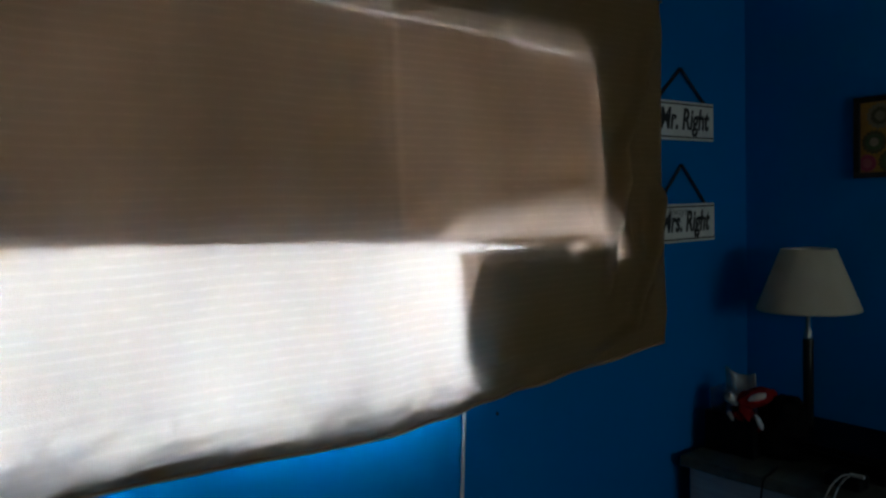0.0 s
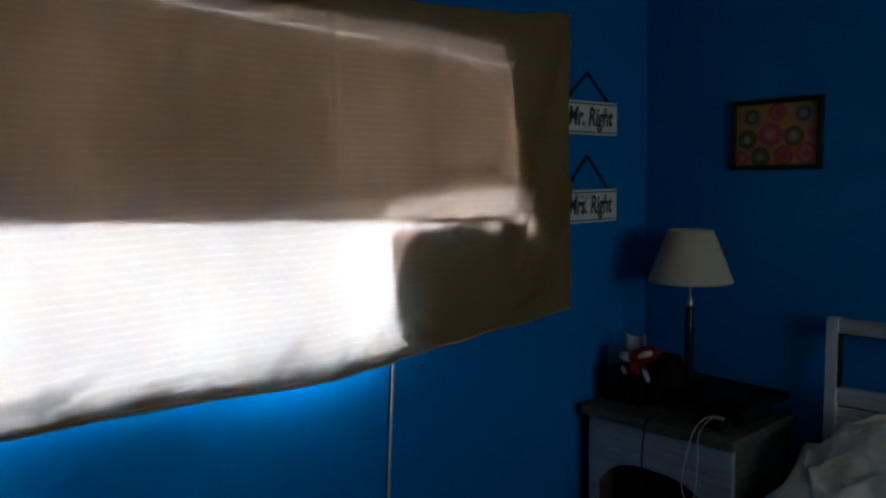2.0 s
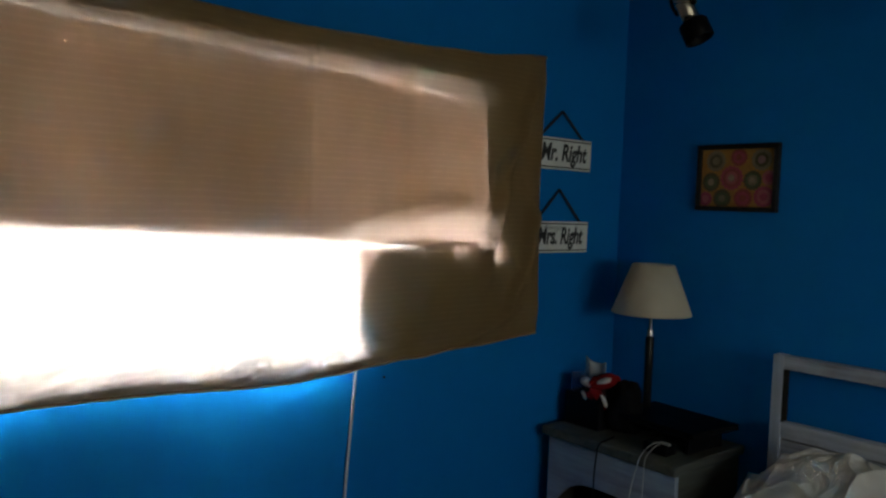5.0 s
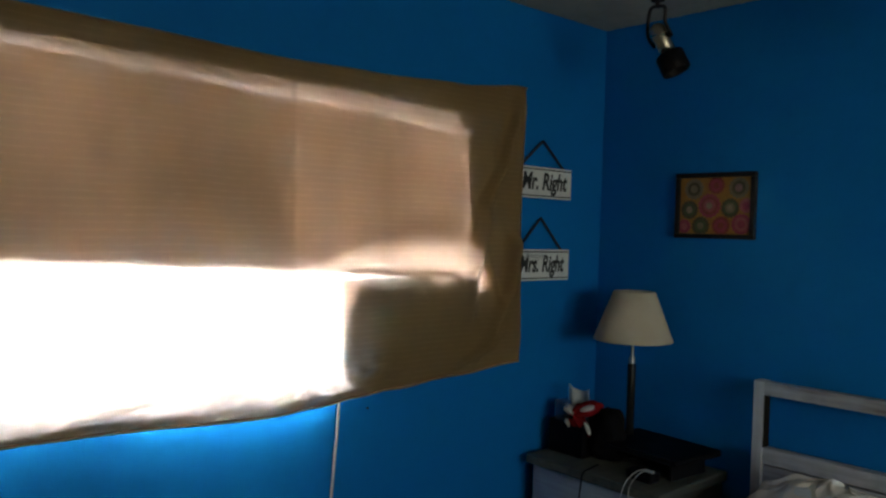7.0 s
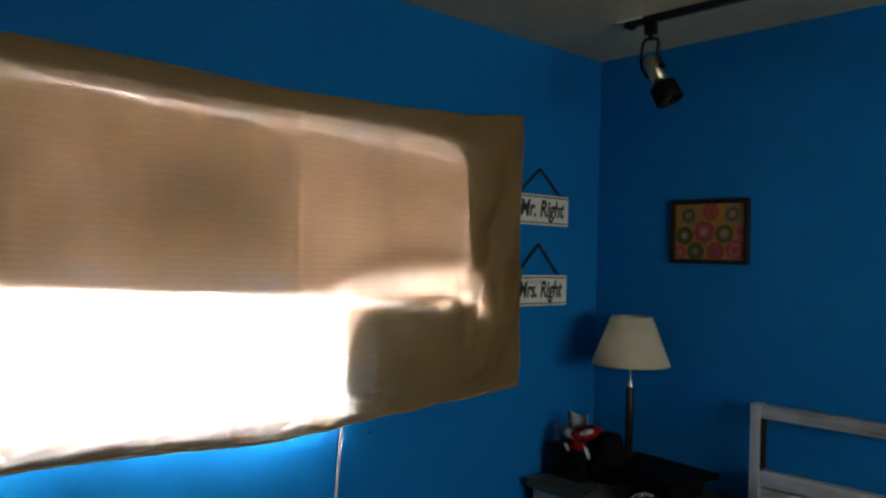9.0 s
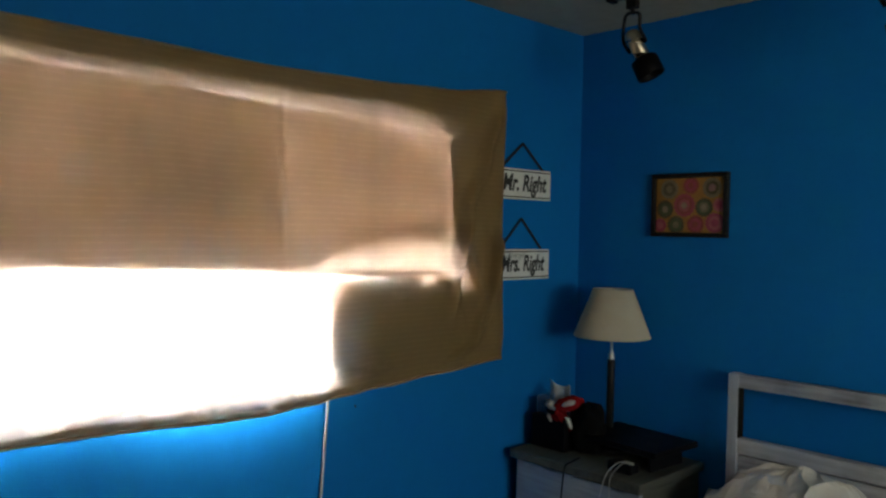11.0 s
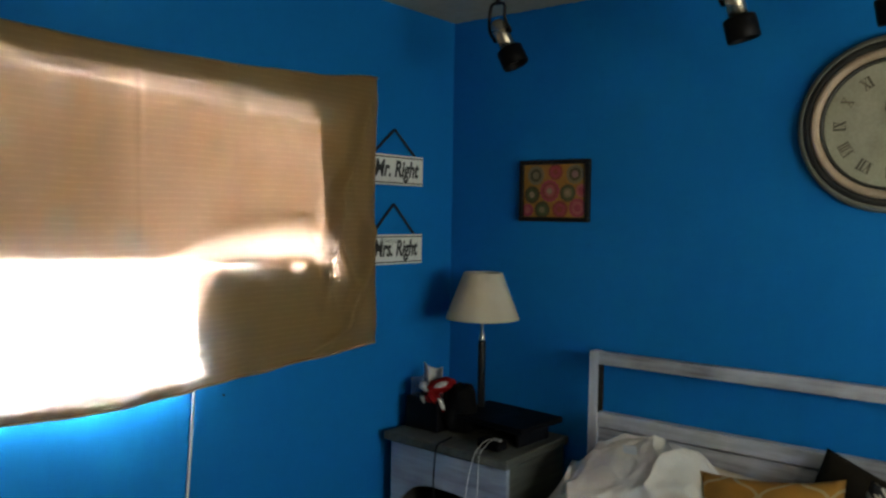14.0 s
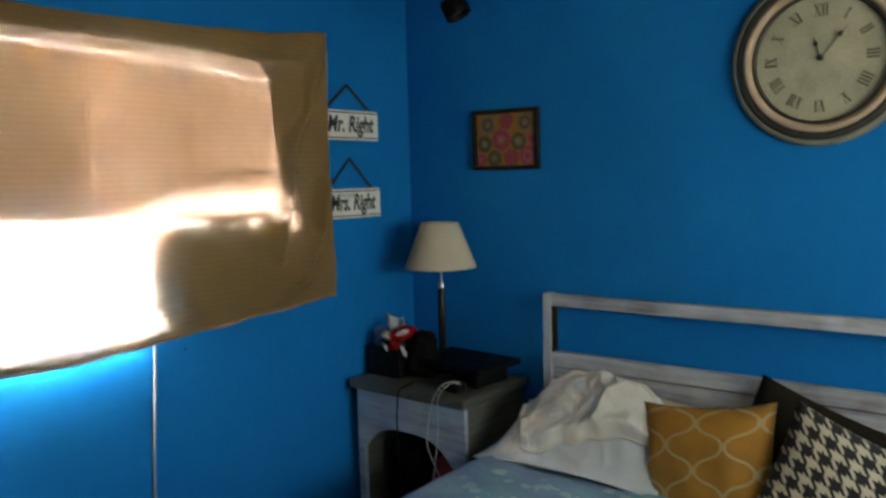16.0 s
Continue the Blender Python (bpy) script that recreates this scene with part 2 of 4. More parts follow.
def houndstooth(name, dark, pale, cell):
    m, nt, p = nodes_of(name)
    u, v = uv_steps(nt)
    x = math_node(nt, "MULTIPLY", u, 8.0 / cell)
    y = math_node(nt, "MULTIPLY", v, 8.0 / cell)
    warp = math_node(nt, "LESS_THAN", math_node(nt, "FLOORED_MODULO", x, 8.0), 4.5)
    weft = math_node(nt, "LESS_THAN", math_node(nt, "FLOORED_MODULO", y, 8.0), 4.5)
    over = math_node(nt, "LESS_THAN", math_node(nt, "FLOORED_MODULO", math_node(nt, "ADD", x, y), 4.0), 2.0)
    on = math_node(nt, "ADD", math_node(nt, "MULTIPLY", over, warp), math_node(nt, "MULTIPLY", math_node(nt, "SUBTRACT", 1.0, over), weft))
    weave = noise_of(nt, 260.0)
    nt.links.new(blend(nt, on, pale, dark), p.inputs["Base Color"])
    p.inputs["Roughness"].default_value = 0.85
    nt.links.new(bump_of(nt, weave, 0.4, 0.001), p.inputs["Normal"])
    return m


def quilt_print(name):
    m, nt, p = nodes_of(name)
    wide = noise_of(nt, 3.2, detail=3.0, lo=0.42, hi=0.58)
    tc = nt.nodes.new("ShaderNodeTexCoord")
    vor = nt.nodes.new("ShaderNodeTexVoronoi")
    vor.inputs["Scale"].default_value = 13.0
    nt.links.new(tc.outputs["Object"], vor.inputs["Vector"])
    dots = math_node(nt, "LESS_THAN", math_node(nt, "ADD", vor.outputs["Distance"], math_node(nt, "MULTIPLY", noise_of(nt, 45.0, detail=2.0), 0.18)), 0.38)
    base = blend(nt, wide, (0.20, 0.27, 0.42), (0.24, 0.42, 0.50))
    picked = math_node(nt, "MULTIPLY", dots, wide)
    nt.links.new(blend(nt, picked, base, (0.52, 0.68, 0.62)), p.inputs["Base Color"])
    p.inputs["Roughness"].default_value = 0.85
    nt.links.new(bump_of(nt, math_node(nt, "ADD", noise_of(nt, 90.0), noise_of(nt, 14.0)), 0.5, 0.004), p.inputs["Normal"])
    return m


def clear(name, tint, rough=0.05):
    m, nt, p = nodes_of(name)
    p.inputs["Base Color"].default_value = (*tint, 1)
    p.inputs["Transmission Weight"].default_value, p.inputs["Roughness"].default_value, p.inputs["IOR"].default_value = 1.0, rough, 1.45
    return m


BLUE = paint_wall("blue_wall_paint", (0.001, 0.164, 0.47), (0.002, 0.180, 0.51), 0.12)
BOUNCE_WHITE = paint_wall("bounce_wall_paint", (0.78, 0.75, 0.68), (0.72, 0.69, 0.62), 0.15)
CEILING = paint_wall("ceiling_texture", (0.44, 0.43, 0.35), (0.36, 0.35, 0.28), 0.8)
CARPET = plain("carpet", (0.30, 0.26, 0.21), (0.22, 0.19, 0.15), 0.95, fine=260, bump=0.8, deep=0.006)
WHITE_PAINT = plain("white_paint", (0.80, 0.79, 0.76), (0.72, 0.71, 0.68), 0.45)
CURTAIN = cloth("ribbed_tan_cloth", (0.405, 0.256, 0.106), (0.345, 0.218, 0.089), glow=0.5, rib=0.0185, lit=(0.93, 0.90, 0.86))
BOUNCE_LINING = cloth("bounce_lining_cloth", (0.86, 0.87, 0.89), (0.82, 0.83, 0.85), glow=0.62)
HEM = cloth("tan_hem", (0.48, 0.31, 0.18), (0.40, 0.26, 0.15), glow=0.1)
def open_weave(name, through_tint, thread, share, streak=0.25):
    """Open-woven screen cloth: light passes between the threads, tinted by them."""
    m, nt, p = nodes_of(name)
    nt.nodes.remove(p)
    through_tint = tuple(c * c * (1 - share) for c in through_tint)
    see, dif, mix = nt.nodes.new("ShaderNodeBsdfTransparent"), nt.nodes.new("ShaderNodeBsdfDiffuse"), nt.nodes.new("ShaderNodeMixShader")
    runs = noise_of(nt, 5.0, (1, 1.8, 0.14), 4.0)
    slubs = noise_of(nt, 60.0, (1, 0.12, 1.6), 3.0)
    f = math_node(nt, "ADD", math_node(nt, "MULTIPLY", runs, streak), math_node(nt, "MULTIPLY", slubs, streak * 0.5))
    nt.links.new(blend(nt, f, through_tint, tuple(c * 0.6 for c in through_tint)), see.inputs[0])
    dif.inputs[0].default_value = (*thread, 1)
    mix.inputs[0].default_value = share
    nt.links.new(see.outputs[0], mix.inputs[1])
    nt.links.new(dif.outputs[0], mix.inputs[2])
    nt.links.new(mix.outputs[0], nt.nodes["Material Output"].inputs[0])
    return m


BLIND_HEM = open_weave("sheer_hem_cloth", (0.85, 0.81, 0.78), (0.5, 0.45, 0.4), 0.06)
BLIND_THIN = open_weave("sheer_screen_cloth", (0.642, 0.594, 0.556), (0.5, 0.45, 0.4), 0.12)
BLIND = open_weave("dense_screen_cloth", (0.535, 0.468, 0.425), (0.5, 0.45, 0.4), 0.12)
STRIP_WEAVE = open_weave("sheer_white_strip_weave", (0.87, 0.88, 0.89), (0.85, 0.86, 0.88), 0.07, 0.10)
BLIND_HALF = open_weave("half_screen_cloth", (0.778, 0.733, 0.700), (0.5, 0.45, 0.4), 0.06, 0.26)
BLIND_FAINT = open_weave("faint_screen_cloth", (0.940, 0.934, 0.926), (0.5, 0.45, 0.4), 0.02, 0.15)
VALANCE = open_weave("doubled_screen_cloth", (0.285, 0.258, 0.236), (0.5, 0.45, 0.4), 0.12)
PANE_DIMMER = open_weave("pane_dimmer", (0.992, 0.994, 0.994), (0.05, 0.05, 0.05), 0.015, 0.05)
DARK_CLOTH = plain("dark_cloth", (0.006, 0.006, 0.007), (0.004, 0.004, 0.004), 0.9, spec=0.1)
GLASS = clear("window_glass", (1, 1, 1), 0.0)
BLACK = plain("black_plastic", (0.005, 0.005, 0.006), (0.003, 0.003, 0.004), 0.55, fine=300, bump=0.08, spec=0.12)
BLACK_METAL = plain("black_enamel", (0.007, 0.007, 0.007), (0.012, 0.011, 0.010), 0.4, bump=0.05, spec=0.3)
NICKEL = plain("brushed_nickel", (0.58, 0.52, 0.42), (0.50, 0.45, 0.36), 0.30, 1.0, stretch=(1, 1, 6), bump=0.08)
BULB = plain("dark_bulb_glass", (0.030, 0.030, 0.030), (0.022, 0.022, 0.022), 0.3, spec=0.3)
DARK_EDGE = plain("dark_edge_wood", (0.024, 0.022, 0.018), (0.012, 0.010, 0.008), 0.8, spec=0.1)
CHROME = plain("chrome", (0.60, 0.58, 0.55), (0.50, 0.49, 0.47), 0.36, 1.0, bump=0.03)
SHADE = cloth("cream_lampshade", (0.74, 0.66, 0.52), (0.70, 0.61, 0.47), glow=0.25, scale=14)
SIGN_WHITE = plain("sign_board", (0.80, 0.79, 0.75), (0.70, 0.69, 0.65), 0.5, scale=18)
INK = plain("black_ink", (0.015, 0.015, 0.015), (0.03, 0.03, 0.03), 0.6)
FADED = plain("faded_brown_ink", (0.03, 0.028, 0.02), (0.20, 0.18, 0.12), 0.6, scale=13)
GREY_INK = plain("faded_ink", (0.30, 0.30, 0.29), (0.42, 0.41, 0.39), 0.6)
RIBBON = plain("black_ribbon", (0.012, 0.012, 0.016), (0.02, 0.02, 0.025), 0.55)
WASH_X = washed_wood("whitewashed_rail", (0.54, 0.56, 0.62), (0.14, 0.12, 0.13), 0, 0.95)
WASH_Z = washed_wood("whitewashed_post", (0.52, 0.54, 0.60), (0.18, 0.17, 0.20), 2, 0.55)
WASH_STAND = washed_wood("whitewashed_stand", (0.34, 0.39, 0.47), (0.12, 0.12, 0.15), 0, 0.85)
DARK_WOOD = washed_wood("weathered_dark_wood", (0.100, 0.102, 0.082), (0.028, 0.025, 0.020), 1, 0.9)
LINEN = cloth("white_linen", (0.80, 0.78, 0.74), (0.74, 0.71, 0.68), glow=0.12)
CREAM = cloth("warm_cream_cotton", (0.66, 0.54, 0.41), (0.58, 0.47, 0.35), glow=0.1)
SHEET = cloth("white_sheet", (0.68, 0.71, 0.74), (0.60, 0.63, 0.66), glow=0.12)
COVER = cloth("cream_cover", (0.76, 0.71, 0.64), (0.66, 0.63, 0.60), glow=0.12, scale=9)
GOLD = trellis("gold_trellis_print", (0.42, 0.19, 0.020), (0.43, 0.31, 0.15))
HOUND = houndstooth("houndstooth_print", (0.012, 0.010, 0.010), (0.48, 0.40, 0.29), 0.050)
BROWN = plain("dark_brown_velvet", (0.012, 0.009, 0.006), (0.017, 0.013, 0.008), 0.9, spec=0.08)
QUILT = quilt_print("printed_quilt")
CLOCK_RIM = plain("worn_black_rim", (0.012, 0.013, 0.012), (0.045, 0.046, 0.040), 0.55, scale=10)
CLOCK_EDGE = plain("greyed_rim_edge", (0.24, 0.24, 0.20), (0.13, 0.13, 0.11), 0.5, scale=14)
CLOCK_BAND = plain("rose_beige_band", (0.47, 0.36, 0.27), (0.37, 0.28, 0.20), 0.55, scale=14)
DIAL = plain("aged_dial", (0.44, 0.43, 0.33), (0.29, 0.28, 0.20), 0.4, scale=9)
RED = plain("red_plush", (0.30, 0.010, 0.012), (0.19, 0.008, 0.010), 0.85, fine=400, bump=0.4, spec=0.08)
TISSUE = cloth("white_tissue", (0.80, 0.79, 0.76), (0.74, 0.73, 0.70), glow=0.25)
CORD = plain("white_cord", (0.46, 0.45, 0.43), (0.36, 0.35, 0.34), 0.5)
def thin_plastic(name, tint):
    """Thin clear plastic: mostly see-through, a little gloss."""
    m, nt, p = nodes_of(name)
    nt.nodes.remove(p)
    see, gloss, mix = nt.nodes.new("ShaderNodeBsdfTransparent"), nt.nodes.new("ShaderNodeBsdfPrincipled"), nt.nodes.new("ShaderNodeMixShader")
    see.inputs[0].default_value = (*tint, 1)
    gloss.inputs["Base Color"].default_value, gloss.inputs["Roughness"].default_value = (0.35, 0.42, 0.50, 1), 0.2
    nt.links.new(math_node(nt, "ADD", math_node(nt, "MULTIPLY", noise_of(nt, 40.0), 0.15), 0.12), mix.inputs[0])
    nt.links.new(see.outputs[0], mix.inputs[1])
    nt.links.new(gloss.outputs[0], mix.inputs[2])
    nt.links.new(mix.outputs[0], nt.nodes["Material Output"].inputs[0])
    return m


BLUE_PLASTIC = thin_plastic("clear_bluish_plastic", (0.78, 0.86, 0.95))
DARK_RED = plain("dark_red_cloth", (0.14, 0.012, 0.018), (0.09, 0.008, 0.012), 0.85)

# ---- room ----
ROOM_X, ROOM_Y, ROOM_Z, T = 3.45, -4.0, 2.40, 0.14
WY0, WY1, WZ0, WZ1 = -2.52, -0.620, 1.092, 2.038
bm = box(-T, 0, ROOM_Y, WY0, 0, ROOM_Z)
box(-T, 0, WY1, 0, 0, ROOM_Z, bm=bm)
box(-T, 0, WY0, WY1, 0, WZ0, bm=bm)
box(-T, 0, WY0, WY1, WZ1, ROOM_Z, bm=bm)
tagged(part("wall_west", bm, BLUE), "bright blue painted wall with a window opening", "wall", kind="structure")
tagged(part("wall_north", box(-T, ROOM_X + T, 0, T, 0, ROOM_Z), BLUE), "bright blue painted wall behind the bed", "wall", kind="structure")
# never in view; off-white only to bounce light onto the north wall
tagged(part("wall_south", box(-T, ROOM_X + T, ROOM_Y - T, ROOM_Y, 0, ROOM_Z), BOUNCE_WHITE), "unseen off-white wall, coloured to bounce light onto the bed wall", "wall", kind="structure")
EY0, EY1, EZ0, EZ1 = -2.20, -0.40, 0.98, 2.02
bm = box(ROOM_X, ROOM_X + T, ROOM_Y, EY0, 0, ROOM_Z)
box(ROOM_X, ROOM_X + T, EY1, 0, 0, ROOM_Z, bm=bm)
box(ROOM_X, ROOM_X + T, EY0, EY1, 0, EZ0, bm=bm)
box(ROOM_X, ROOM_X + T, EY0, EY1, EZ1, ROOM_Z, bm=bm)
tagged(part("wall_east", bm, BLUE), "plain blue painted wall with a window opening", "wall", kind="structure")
tagged(part("floor", box(-T, ROOM_X + T, ROOM_Y - T, T, -0.12, 0), CARPET), "plain beige carpeted floor", "floor", kind="structure")


def ceiling_mesh():
    """Ceiling with a slightly ragged edge where the texture meets the wall."""
    bm = box(-T, ROOM_X + T, ROOM_Y - T, T, ROOM_Z, ROOM_Z + 0.12)
    rnd = random.Random(4)
    for i in range(60):
        x = 0.02 + i * 0.055 + rnd.uniform(-0.01, 0.01)
        w, h = rnd.uniform(0.02, 0.05), rnd.uniform(0.0008, 0.0022)
        box(x, x + w, -h * 1.6, -0.0005, ROOM_Z - h, ROOM_Z - 0.0003, bm=bm)
    return bm


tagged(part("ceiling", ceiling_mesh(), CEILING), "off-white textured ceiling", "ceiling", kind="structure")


def window(name, x0, x1, y0, y1, z0, z1, label, f=0.03, split=0.5):
    """A sliding window: frame, meeting rail and two panes."""
    win = thing(name, (x0 + x1) / 2, (y0 + y1) / 2, z0, label, "window", kind="structure")
    part("sill_rail", box(x0, x1, y0, y1, z0, z0 + f, 0.003), WHITE_PAINT, win)
    part("head_rail", box(x0, x1, y0, y1, z1 - f, z1, 0.003), WHITE_PAINT, win)
    part("side_rail", box(x0, x1, y0, y0 + f, z0 + f, z1 - f, 0.003), WHITE_PAINT, win)
    part("side_rail", box(x0, x1, y1 - f, y1, z0 + f, z1 - f, 0.003), WHITE_PAINT, win)
    mid = y0 + (y1 - y0) * split
    for a, b in ((y0 + f, mid), (mid, y1 - f)):
        pane = part("pane", box((x0 + x1) / 2 - 0.002, (x0 + x1) / 2 + 0.002, a + 0.0005, b - 0.0005, z0 + f, z1 - f), GLASS, win, "clear glass")
        pane.visible_shadow = False
    return win


window("window_1", -0.125, -0.095, WY0, WY1, WZ0, WZ1, "white sliding window behind a tan cloth", 0.012, 0.5225)
# unseen sheet added to dim the left half of the window's glow
tagged(part("pane_dimmer", box(-0.0935, -0.0925, WY0 + 0.012, -1.534, WZ0 + 0.012, WZ1 - 0.012), PANE_DIMMER, bpy.data.objects["window_1"], "unseen thin sheet added to dim the left pane"))
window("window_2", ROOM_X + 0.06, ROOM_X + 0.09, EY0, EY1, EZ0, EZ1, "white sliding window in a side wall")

# ---- blind and added light blockers in the window recess ----
blind = thing("window_blind", -0.04, -1.6, 1.94, "cream cloth blind hung askew, lowered halfway over the window", "blind")
# heights along the window: under the head rail, under the valance, and the lower edge
RAIL_LOW = [(-2.5, 1.999), (-1.68, 1.992), (-1.30, 1.986), (-1.09, 1.979), (-0.80, 1.968), (-0.60, 1.962)]
SLIT = [(-2.5, 1.975), (-2.22, 1.970), (-1.68, 1.951), (-1.20, 1.936), (-0.84, 1.911), (-0.60, 1.893)]
SHADE_LOW = [(-2.5, 1.476), (-2.2, 1.474), (-1.66, 1.459), (-1.31, 1.441), (-1.07, 1.421), (-0.95, 1.412), (-0.90, 1.366), (-0.78, 1.366), (-0.74, 1.260), (-0.60, 1.240)]
FOLD_TOP = [(-1.33, 1.446), (-1.07, 1.441), (-0.86, 1.436), (-0.80, 1.434), (-0.755, 1.405)]
FOLD_LOW = [(-1.33, 1.443), (-1.20, 1.432), (-1.07, 1.421), (-0.90, 1.412), (-0.86, 1.418), (-0.82, 1.412), (-0.79, 1.380), (-0.755, 1.355)]
BAR_LOW = [(-1.24, 1.588), (-1.05, 1.566), (-0.90, 1.562), (-0.806, 1.576)]


def straight(table, x):
    """A value from (place, value) pairs, in straight runs."""
    for (a, va), (b, vb) in zip(table, table[1:]):
        if x <= b:
            return va + (vb - va) * max(x - a, 0.0) / (b - a)
    return table[-1][1]


def hang(y0, y1, x, top, bottom, wave, thick=0.0):
    """Cloth hanging in the window, between two edges given along it."""
    def place(u, v):
        y = y0 + (y1 - y0) * u
        high = top(y)
        return (x + wave * math.sin(y * 9.0) + 0.4 * wave * math.sin(y * 41.0 + 3 * v), y, high + (bottom(y) - high) * v)
    return sheet(140, 12, place, thick)


def ragged(y, seed, size):
    return size * noise.noise(Vector((y * 9, seed, 0))) + 0.5 * size * noise.noise(Vector((y * 31, seed, 5)))


Y0 = WY0 + 0.015
# hidden layers, cut to cast the bright and dark bands on the cloth
part("head_rail", hang(WY0 + 0.001, WY1 - 0.001, -0.022, lambda y: 2.037, lambda y: straight(RAIL_LOW, y), 0.0, 0.016), WHITE_PAINT, blind)
part("valance", hang(Y0, -0.766, -0.005, lambda y: straight(RAIL_LOW, y) - 0.0030 * smoothstep(-1.5, -1.0, y), lambda y: straight(SLIT, y) + 0.0002 + ragged(y, 1.0, 0.0010), 0.001), VALANCE, blind, "narrow valance strip", True)
part("shade_cloth", hang(Y0, WY1 - 0.002, -0.009, lambda y: straight(SLIT, y) - 0.0004, lambda y: along(SHADE_LOW, y) + ragged(y, 2.0, 0.0015), 0.002), BLIND_THIN, blind, "thin cream cloth", True)
part("added_layer", hang(Y0, -0.700, -0.015, lambda y: straight(SLIT, y) - 0.0008, lambda y: 1.479 - 0.026 * smoothstep(-2.3, -1.4, y) + 0.050 * smoothstep(-1.38, -1.18, y) + 0.018 * smoothstep(-1.2, -0.85, y) + ragged(y, 3.0, 0.004), 0.002), BLIND_HALF, blind, "unseen cream layer, lower edge cut for the bright band", True)
part("added_layer", hang(Y0, -0.771, -0.019, lambda y: straight(SLIT, y) - 0.0026, lambda y: 1.484 - 0.026 * smoothstep(-2.3, -1.4, y) + 0.072 * smoothstep(-1.40, -1.16, y) + 0.018 * smoothstep(-1.2, -0.85, y) + ragged(y, 4.0, 0.006), 0.002), BLIND_HALF, blind, "second unseen cream layer, softens the bright band's edge", True)
# third layer, added only to dim the left part of the glow
part("added_layer", hang(Y0, -1.440, -0.023, lambda y: straight(SLIT, y) - 0.002, lambda y: 1.486 - 0.026 * smoothstep(-2.3, -1.4, y) + ragged(y, 5.0, 0.004), 0.002), BLIND_FAINT, blind, "unseen third layer, added to dim the left part", True)
# strips added to darken the glow along a bar and a fold line
part("dark_bar_strip", hang(-1.24, -0.806, -0.003, lambda y: 1.593 - 0.004 * smoothstep(-0.9, -0.8, y), lambda y: straight(BAR_LOW, y), 0.0006), BLIND_HEM, blind, "unseen strip added for the dark bar in the glow", True)
part("dark_bar_strip", hang(-1.00, -0.812, -0.0008, lambda y: 1.590, lambda y: 1.588 - 0.014 * smoothstep(-1.0, -0.85, y), 0.0004), BLIND_HEM, blind, "unseen strip added for the dark bar in the glow", True)
part("fold_line_strip", hang(-1.33, -0.755, -0.0005, lambda y: straight(FOLD_TOP, y), lambda y: straight(FOLD_LOW, y), 0.0004), BLIND, blind, "unseen strip added for the dark fold line", True)
# patches added to weaken the light in the bright knot
part("dimming_patch", hang(-0.672, WY1 - 0.002, -0.0055, lambda y: 1.455, lambda y: 1.345 + ragged(y, 9.0, 0.012), 0.0006), BLIND_HALF, blind, "unseen patch added to dim the bright knot", True)
part("dimming_patch", hang(-0.652, WY1 - 0.002, -0.0025, lambda y: 1.455, lambda y: 1.335 + ragged(y, 12.0, 0.012), 0.0006), BLIND_HALF, blind, "unseen patch added to dim the bright knot", True)
part("bracket", box(-0.0215, -0.0125, -0.803, -0.787, 1.948, 1.968, 0.001), BLACK, blind, "small dark end bracket")

# unseen blocker added to shape the glow's right edge; its hole makes the bright knot
SIDE_EDGE = [(1.09, -0.740), (1.27, -0.715), (1.36, -0.703), (1.43, -0.712), (1.50, -0.724), (1.60, -0.738), (1.75, -0.752), (1.88, -0.764), (1.925, -0.768), (1.932, -0.792), (2.01, -0.792)]


def side_blocker():
    """A sheet with a slanting edge and a ragged hole near the blind's lower corner."""
    bm = bmesh.new()
    ny, nz = 44, 240
    y1, z0, z1 = WY1 - 0.0008, WZ0 + 0.0008, WZ1 - 0.0008

    def spot(i, j):
        z = z0 + (z1 - z0) * j / nz
        left = straight(SIDE_EDGE, z)
        return Vector((-0.034, left + (y1 - left) * i / ny, z))

    grid = [[bm.verts.new(spot(i, j)) for i in range(ny + 1)] for j in range(nz + 1)]
    for j in range(nz):
        for i in range(ny):
            p = spot(i + 0.5, j + 0.5)
            a, b = p.y + 0.672, p.z - 1.398
            a, b = a + 0.45 * b, b - 0.25 * a
            if math.hypot(a / 0.050, b / 0.040) < 1 + 0.25 * noise.noise(Vector((p.y * 40, p.z * 40, 1))):
                continue
            bm.faces.new((grid[j][i], grid[j][i + 1], grid[j + 1][i + 1], grid[j + 1][i]))
    bmesh.ops.delete(bm, geom=[v for v in bm.verts if not v.link_faces], context="VERTS")
    made = bmesh.ops.extrude_face_region(bm, geom=list(bm.faces))["geom"]
    bmesh.ops.translate(bm, verts=[g for g in made if isinstance(g, bmesh.types.BMVert)], vec=(-0.004, 0, 0))
    return bm


side_mask = thing("side_blocker", -0.034, -0.68, WZ0, "unseen dark sheet added to shape the light at the side", "cloth")
part("blocker_sheet", side_blocker(), DARK_CLOTH, side_mask)


